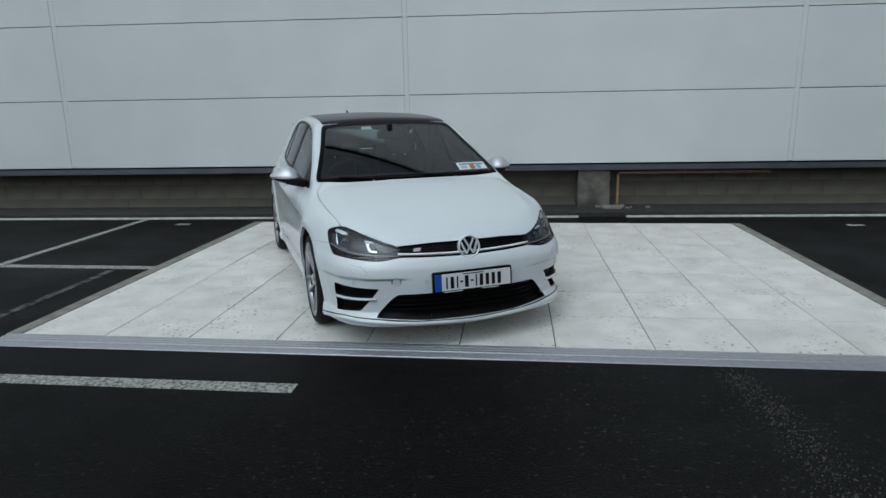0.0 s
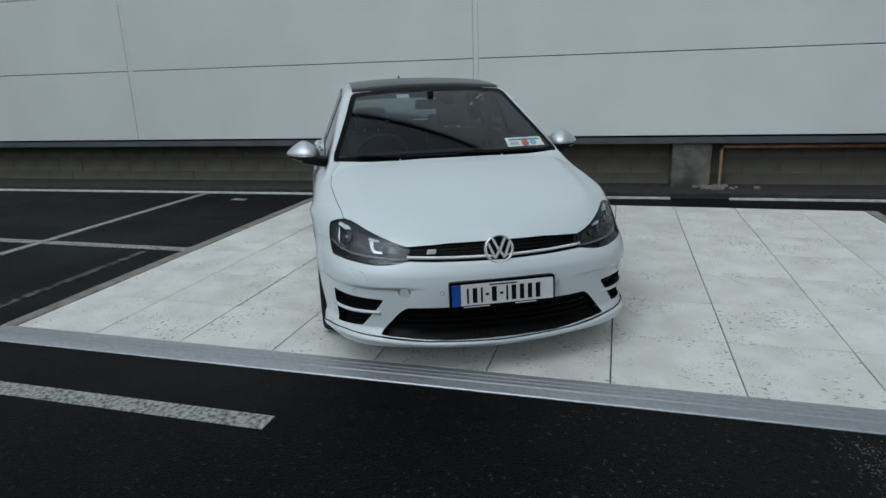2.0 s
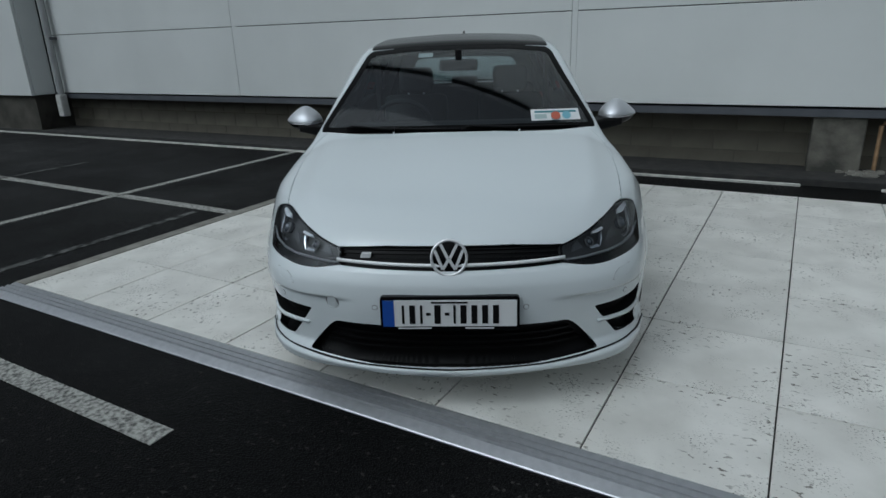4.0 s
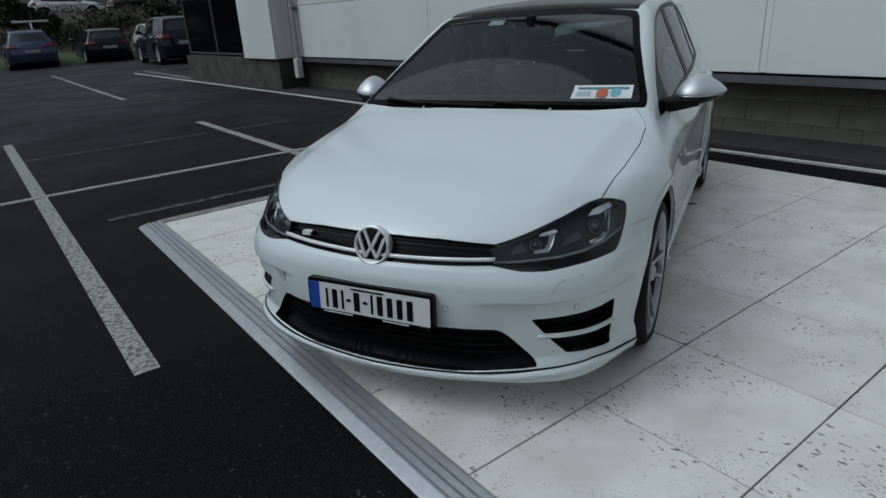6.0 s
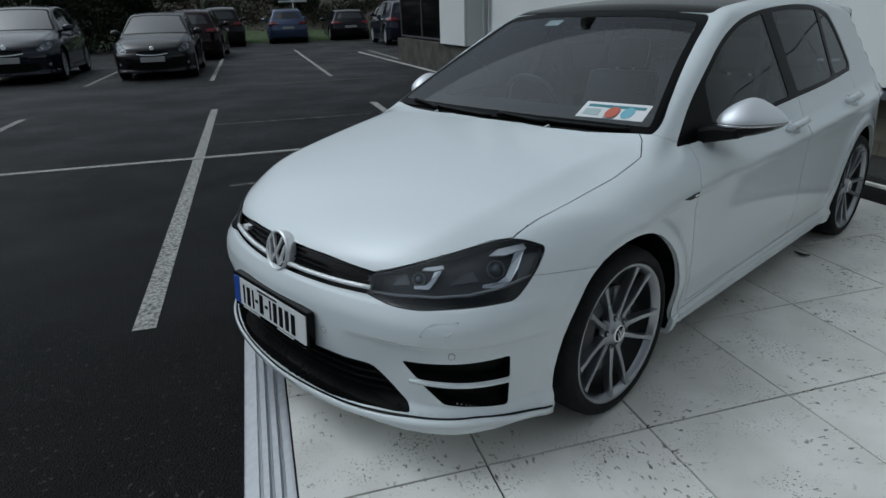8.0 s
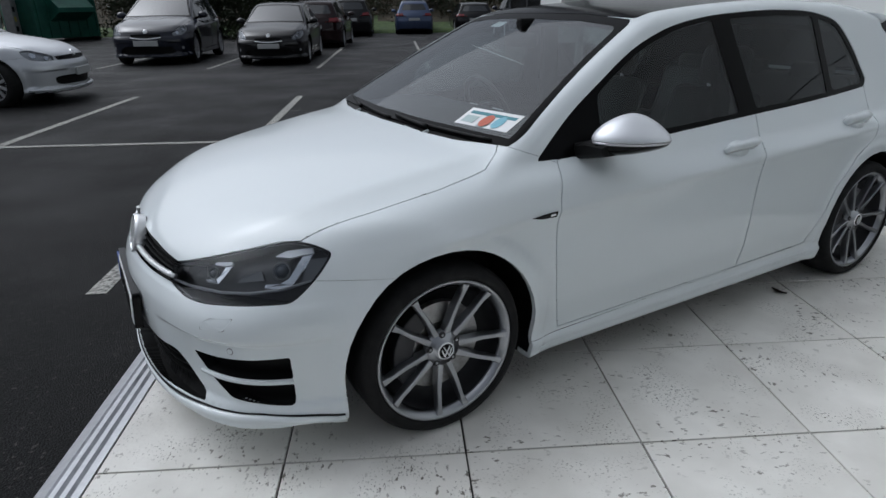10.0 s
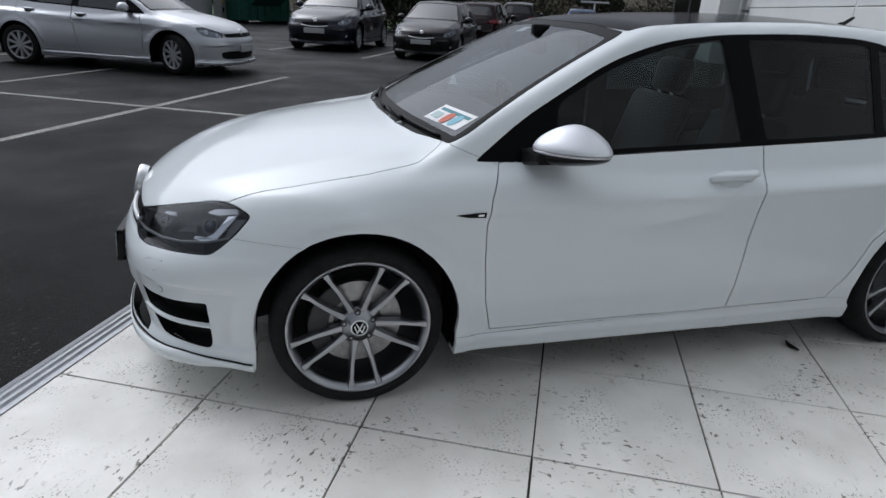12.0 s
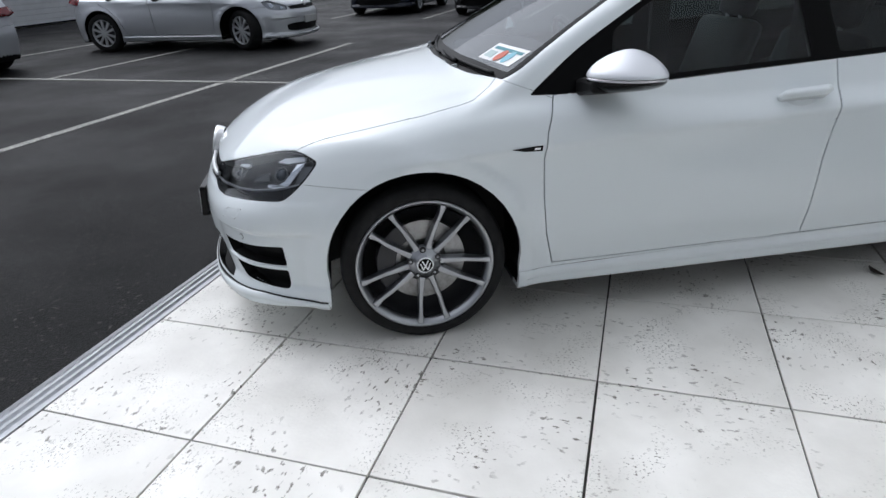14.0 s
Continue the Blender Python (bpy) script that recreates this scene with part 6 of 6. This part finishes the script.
    if soft:
        part("grille_bar", ribbon([(x, 0.640 - 0.02 * x * x) for x in np.linspace(-0.46, 0.46, 17)], "front", 0.010, 0.010), GLOSSBLACK, c, "black grille bar")
        part("lip", ribbon([(u, 0.215, 0.03) for u in np.linspace(-0.6, 0.3, 20)], "obl", 0.03, 0.02), CARDARK, c, "lower front lip", True)
        part("lip", ribbon([(u, 0.215, 0.03) for u in np.linspace(-0.6, 0.3, 20)], "obl", 0.03, 0.02, flip=True), CARDARK, c, "lower front lip", True)
    else:
        part("grille_bar", ribbon([(x, 0.548 + 0.25 * x * x) for x in np.linspace(-0.33, 0.33, 17)], "front", 0.018, 0.014), CHROME, c, "bright grille bar")
        for fl in (False, True):
            part("fog_lamp", patch([(0.06 + 0.035 * math.cos(a), 0.36 + 0.03 * math.sin(a)) for a in np.linspace(0, math.tau, 15)[:-1]], "obl", 0.004, 0.006, fl), OLDLAMP, c, "round fog lamp")
    pz = 0.43 if soft else 0.46
    part("number_plate", boxed(-0.26, 0.26, -0.915, -0.885, pz - 0.055, pz + 0.055, 0.004), OLDPLATE, c, "pale number plate")
    part("number_plate", boxed(-0.26, 0.26, 3.37, 3.395, 0.60, 0.71, 0.004), OLDPLATE, c, "pale number plate")
    yb = surface_at(0.0, 0.69, "front")[0][1]
    emb = part("badge", spin_profile([(0.0001, -0.012), (0.040, -0.010), (0.052, 0.0), (0.052, 0.02)], 18, "y"), CHROME, c, "round bright badge")
    emb.matrix_basis = pose(0, yb, 0.69, -20)
    part("dashboard", boxed(-0.66, 0.66, 0.45, 0.85, 0.60, 0.93, 0.03), BLACK, c)
    part("floor_pan", boxed(-0.7, 0.7, -0.7, 3.2, 0.17, 0.2), BLACK, c)
    return c


CARDARK = material("car_black", (0.006, 0.006, 0.007), 0.3, spec=0.1, coat=0.7)
NAVY = material("car_navy", (0.008, 0.010, 0.020), 0.3, spec=0.1, coat=1.0)
SILVER = material("car_silver", (0.58, 0.60, 0.63), 0.36, 0.5, coat=0.6)
BLUE = material("car_blue", (0.05, 0.075, 0.15), 0.35, 0.4, coat=0.8)
MAROON = material("car_maroon", (0.014, 0.005, 0.006), 0.12, spec=0.4)
WHITECAR = material("car_white", (0.7, 0.71, 0.72), 0.35, coat=1.0)


def paint(c, mat, label):
    c["label"] = label
    for o in c.children_recursive:
        if o.data and o.data.materials and o.data.materials[0].name == "car_black":
            o.material_slots[0].link = "OBJECT"
            o.material_slots[0].material = mat
    return c


def stand(x, y, heading, scale):
    """Front axle at x, y; heading in degrees, 0 along +x. The car's front looks along its own -Y."""
    return Matrix.Translation((x, y, GZ)) @ Matrix.Rotation(radians(heading + 90), 4, "Z") @ Matrix.Diagonal((*scale, 1))


def park(x, y, heading, mat, label, scale=(1.06, 1.06, 1.06), like=None):
    return paint(copy_thing(like or first, stand(x, y, heading, scale)), mat, label)


first = lean_car("saloon")
hatch = lean_car("hatch")
park(-5.68, -11.5, -90, SILVER, "silver parked hatchback seen from its tail end", (1.05, 1.08, 1.09), hatch)
first.matrix_basis = stand(-16.4, -2.25, 0, (1.06, 1.06, 1.08))
first["label"] = "black parked hatchback with bright headlamps in a bay"
hatch.matrix_basis = stand(-9.78, -5.40, 95, (1.10, 1.13, 1.12))
paint(hatch, SILVER, "silver five-door hatchback parked across the bays")
park(-17.1, -5.6, 2, NAVY, "dark navy parked crossover with a pale sky-lit bonnet", (1.12, 1.08, 1.16))
park(-26.0, -1.75, 178, MAROON, "dark maroon parked car behind the black one")
park(-34.4, -1.1, 180, CARDARK, "black parked estate car with a pale tailgate", (1.06, 1.0, 1.14))
park(-36.4, 2.05, 180, BLUE, "blue parked hatchback seen from behind on the verge side")
park(-37.2, 5.35, 180, CARDARK, "low black parked saloon seen from behind", (1.14, 1.05, 0.98))
park(-29.6, 6.75, 181, NAVY, "dark parked off-roader beside the building corner", (1.06, 1.0, 1.18))
park(-32.6, 7.9, 0, WHITECAR, "white parked hatchback by the verge")
for k, (y, m, lb) in enumerate(((-6.0, WHITECAR, "white car parked on the road over the bank"), (-1.5, SILVER, "silver car parked on the road over the bank"), (2.5, WHITECAR, "white van-like car parked over the bank"), (8.0, WHITECAR, "white car parked on the road over the bank"), (13.0, CARDARK, "black car parked on the road over the bank"))):
    c = park(-52.0, y, 90, m, lb)
    c.matrix_basis = Matrix.Translation((0, 0, 2.35)) @ c.matrix_basis


def yard_building():
    """The workshop with sectional doors beyond the silver car."""
    W = pose(-30.6, -17.4, 0, 0, 0, 2.9)
    wall = mesh_object("wall_south", boxed(0, 26, -8, 0.0, -0.2, 6.0), material("workshop_render", (0.66, 0.66, 0.64), 0.7, base2=(0.74, 0.74, 0.72), scale=2, bump=0.1))
    wall.matrix_basis = W
    tagged(wall, "pale workshop wall with white sectional doors", "wall", kind="structure")
    white = material("door_white", (0.80, 0.81, 0.82), 0.45, base2=(0.74, 0.75, 0.76), scale=4)
    for i, x in enumerate((1.0, 7.6, 14.2, 20.8)):
        door = mesh_object("door_%d" % (i + 1), boxed(x - 1, x + 5, 0.01, 0.05, 0.0, 4.4), white)
        door.matrix_basis = W
        tagged(door, "white sectional workshop door with a row of windows", "door", kind="structure")
        for k in range(28):
            part("section", boxed(x - 0.98, x + 4.98, 0.05, 0.075, k * 0.157 + 0.010, k * 0.157 + 0.152, 0.006), white, door)
        wide = i != 1
        for k in range(4 if wide else 6):
            for z in ((1.27,) if wide else (1.27, 2.0)):
                w, h = (1.0, 0.52) if wide else (0.62, 0.46)
                u = x - 0.85 + k * (1.56 if wide else 0.95)
                rim = [(u - 0.07, z - 0.07), (u + w + 0.07, z - 0.07), (u + w + 0.07, z + h + 0.07), (u - 0.07, z + h + 0.07)]
                win = part("window", prism(rounded(rim, 0.24), 0.06, 0.090, "xz", bevel=0.008), white, door, "white rounded window frame")
                part("pane", prism(rounded([(u, z), (u + w, z), (u + w, z + h), (u, z + h)], 0.19), 0.07, 0.094, "xz"), GLOSSBLACK, win, "small dark rounded pane")
        part("bottom_seal", boxed(x - 1, x + 5, 0.05, 0.095, 0.0, 0.05), BLACK, door)
    b = thing("bollard", "short grey post with black and yellow bands", "bollard", at=W @ pose(0.7, 0.9, GZ))
    part("post", boxed(-0.3, 0.3, -0.2, 0.2, 0, 1.9, 0.03), material("post_grey", (0.32, 0.32, 0.31), 0.7, base2=(0.4, 0.4, 0.39), scale=6), b)
    for k in range(3):
        part("band", boxed(0.02, 0.20, 0.195, 0.215, 0.5 + k * 0.42, 0.72 + k * 0.42), BLACK if k % 2 == 0 else material("band_yellow", (0.6, 0.5, 0.12), 0.6), b, "warning band")


yard_building()


def skip():
    green = material("skip_green", (0.010, 0.085, 0.06), 0.5, base2=(0.02, 0.12, 0.085), scale=3, bump=0.1)
    s = thing("compactor_skip", "dark green ribbed steel compactor skip in the yard", "skip", at=pose(-31.0, -14.5, GZ, 0, 0, -30))
    part("body", boxed(-1.6, 1.6, -2.4, 0.0, 0.15, 2.7, 0.03), green, s)
    for k in range(7):
        part("rib", boxed(-1.5 + k * 0.48, -1.42 + k * 0.48, 0.0, 0.08, 0.2, 2.65, 0.01), green, s)
    part("rail", boxed(-1.62, 1.62, 0.0, 0.1, 2.55, 2.7, 0.01), green, s)
    part("hopper", prism([(0.0, 0.9), (0.8, 1.3), (0.8, 1.5), (0.0, 2.2)], -0.9, 0.9, "yz"), green, s, "sloping green hopper")
    for x in (-1.3, 1.2):
        part("skid", boxed(x, x + 0.15, -2.3, 0.3, 0.0, 0.16), BLACK, s)


skip()


def sign_post():
    s = thing("sign_post", "slim white post with a level white bar", "sign", at=pose(-37.5, 2.72, 0.28))
    part("post", tube([(0, 0, -0.1), (0, 0, 0.9), (0, 0, 1.75)], 0.04, 8), WHITECAR, s, "", True)
    part("bar", boxed(-0.05, 0.05, -0.8, 0.8, 1.70, 1.80, 0.02), WHITECAR, s)


sign_post()
for x, y in ((-38.5, -7.5), (-38.0, -2.2)):
    p = thing("lamp_post", "grey lamp post on the verge", "lamp post", "lamp posts", at=pose(x, y, 0.4))
    part("post", tube([(0, 0, 0), (0, 0, 3.0), (0, 0, 6.0)], [0.09, 0.07, 0.05], 8), ALU, p, "", True)
    part("head", boxed(-0.15, 0.6, -0.12, 0.12, 5.95, 6.08, 0.03), ALU, p)
# ---- blocks of the plinth, stones and small litter ----
def lay_blocks():
    random.seed(3)
    meshes = []
    for k in range(4):
        bm = boxed(-0.221, 0.221, -0.02, 0.02, -0.1055, 0.1055, 0.004)
        for v in bm.verts:
            v.co.y += random.uniform(-0.003, 0.003)
        me = bpy.data.meshes.new("block")
        bm.to_mesh(me)
        bm.free()
        me.materials.append(BLOCK)
        meshes.append(me)
    for row, z in enumerate((0.06, 0.275, 0.49)):
        for i in range(58):
            u = -9.7 + i * 0.45 + (0.225 if row % 2 else 0)
            if u > 16.5:
                break
            ob = new("block", random.choice(meshes))
            ob.parent = base
            ob.matrix_basis = pose(u, 0.311 + random.uniform(-0.002, 0.002), z)


lay_blocks()


def loose_stones():
    """A ravelled seam in the tarmac with bare stones."""
    rng = random.Random(12)
    bm = bmesh.new()
    for _ in range(900):
        t = rng.random()
        x, y = 1.00 + 0.12 * t + rng.gauss(0, 0.05 + 0.05 * t), -0.24 - 1.4 * t + rng.gauss(0, 0.05)
        r = rng.uniform(0.0025, 0.007)
        vs = [bm.verts.new((x + r * math.cos(a) * rng.uniform(0.7, 1.2), y + r * math.sin(a) * rng.uniform(0.7, 1.2), GZ - 0.001)) for a in (0.2, 1.5, 2.8, 4.1, 5.3)]
        top = bm.verts.new((x, y, GZ + r * 0.8))
        for i in range(5):
            bm.faces.new((vs[i], vs[(i + 1) % 5], top))
    ob = mesh_object("loose_stones", bm, material("grit", (0.03, 0.03, 0.028), 0.8, base2=(0.10, 0.095, 0.085), scale=60))
    tagged(ob, "ravelled seam of bare grey stones in the asphalt", "stones", kind="stuff")


loose_stones()


def dead_leaf(x, y, turn, s=1.0):
    bm = bmesh.new()
    rows = []
    for t in np.linspace(-1, 1, 7):
        w = 0.016 * (1 - t * t) + 0.002
        rows.append([bm.verts.new((0.045 * t * s, k * w * s, (0.004 + 0.010 * abs(t)**2 + 0.005 * k * k) * s)) for k in (-1, 0, 1)])
    for a, b in zip(rows, rows[1:]):
        for j in range(2):
            bm.faces.new((a[j], a[j + 1], b[j + 1], b[j]))
    bmesh.ops.solidify(bm, geom=bm.faces[:], thickness=0.0012)
    ob = mesh_object("dead_leaf", bm, material("dry_leaf", (0.03, 0.022, 0.015), 0.8))
    ob.matrix_basis = pose(x, y, 0.0005, 0, 0, turn)
    return tagged(ob, "curled dark dead leaf lying on the tiles", "leaf")


dead_leaf(-1.105, 3.02, 25)
marking("paint_patch", -4.95, -4.75, 4.22, 4.32, "small patch of pale paint on asphalt")
marking("paint_patch", 3.9, 4.1, 4.37, 4.45, "small patch of pale paint on asphalt")
# ---- the tiles of the pad ----
def tile_meshes():
    out = []
    for k in range(6):
        bm = boxed(-T / 2 + 0.0035, T / 2 - 0.0035, -T / 2 + 0.0035, T / 2 - 0.0035, -0.02, 0.0, 0.0022)
        me = bpy.data.meshes.new("tile")
        bm.to_mesh(me)
        bm.free()
        me.materials.append(TILE)
        out.append(me)
    return out


def lay_tiles():
    random.seed(11)
    meshes = tile_meshes()
    for i in range(-6, 4):
        for j in range(7):
            ob = new("tile", random.choice(meshes))
            ob.parent = pad
            ob.matrix_basis = pose((i + 0.5) * T + random.uniform(-0.0008, 0.0008), (j + 0.5) * T + random.uniform(-0.0008, 0.0008), random.uniform(-0.0015, 0.0005), random.uniform(-0.08, 0.08), random.uniform(-0.08, 0.08), 90 * random.randrange(4))


lay_tiles()
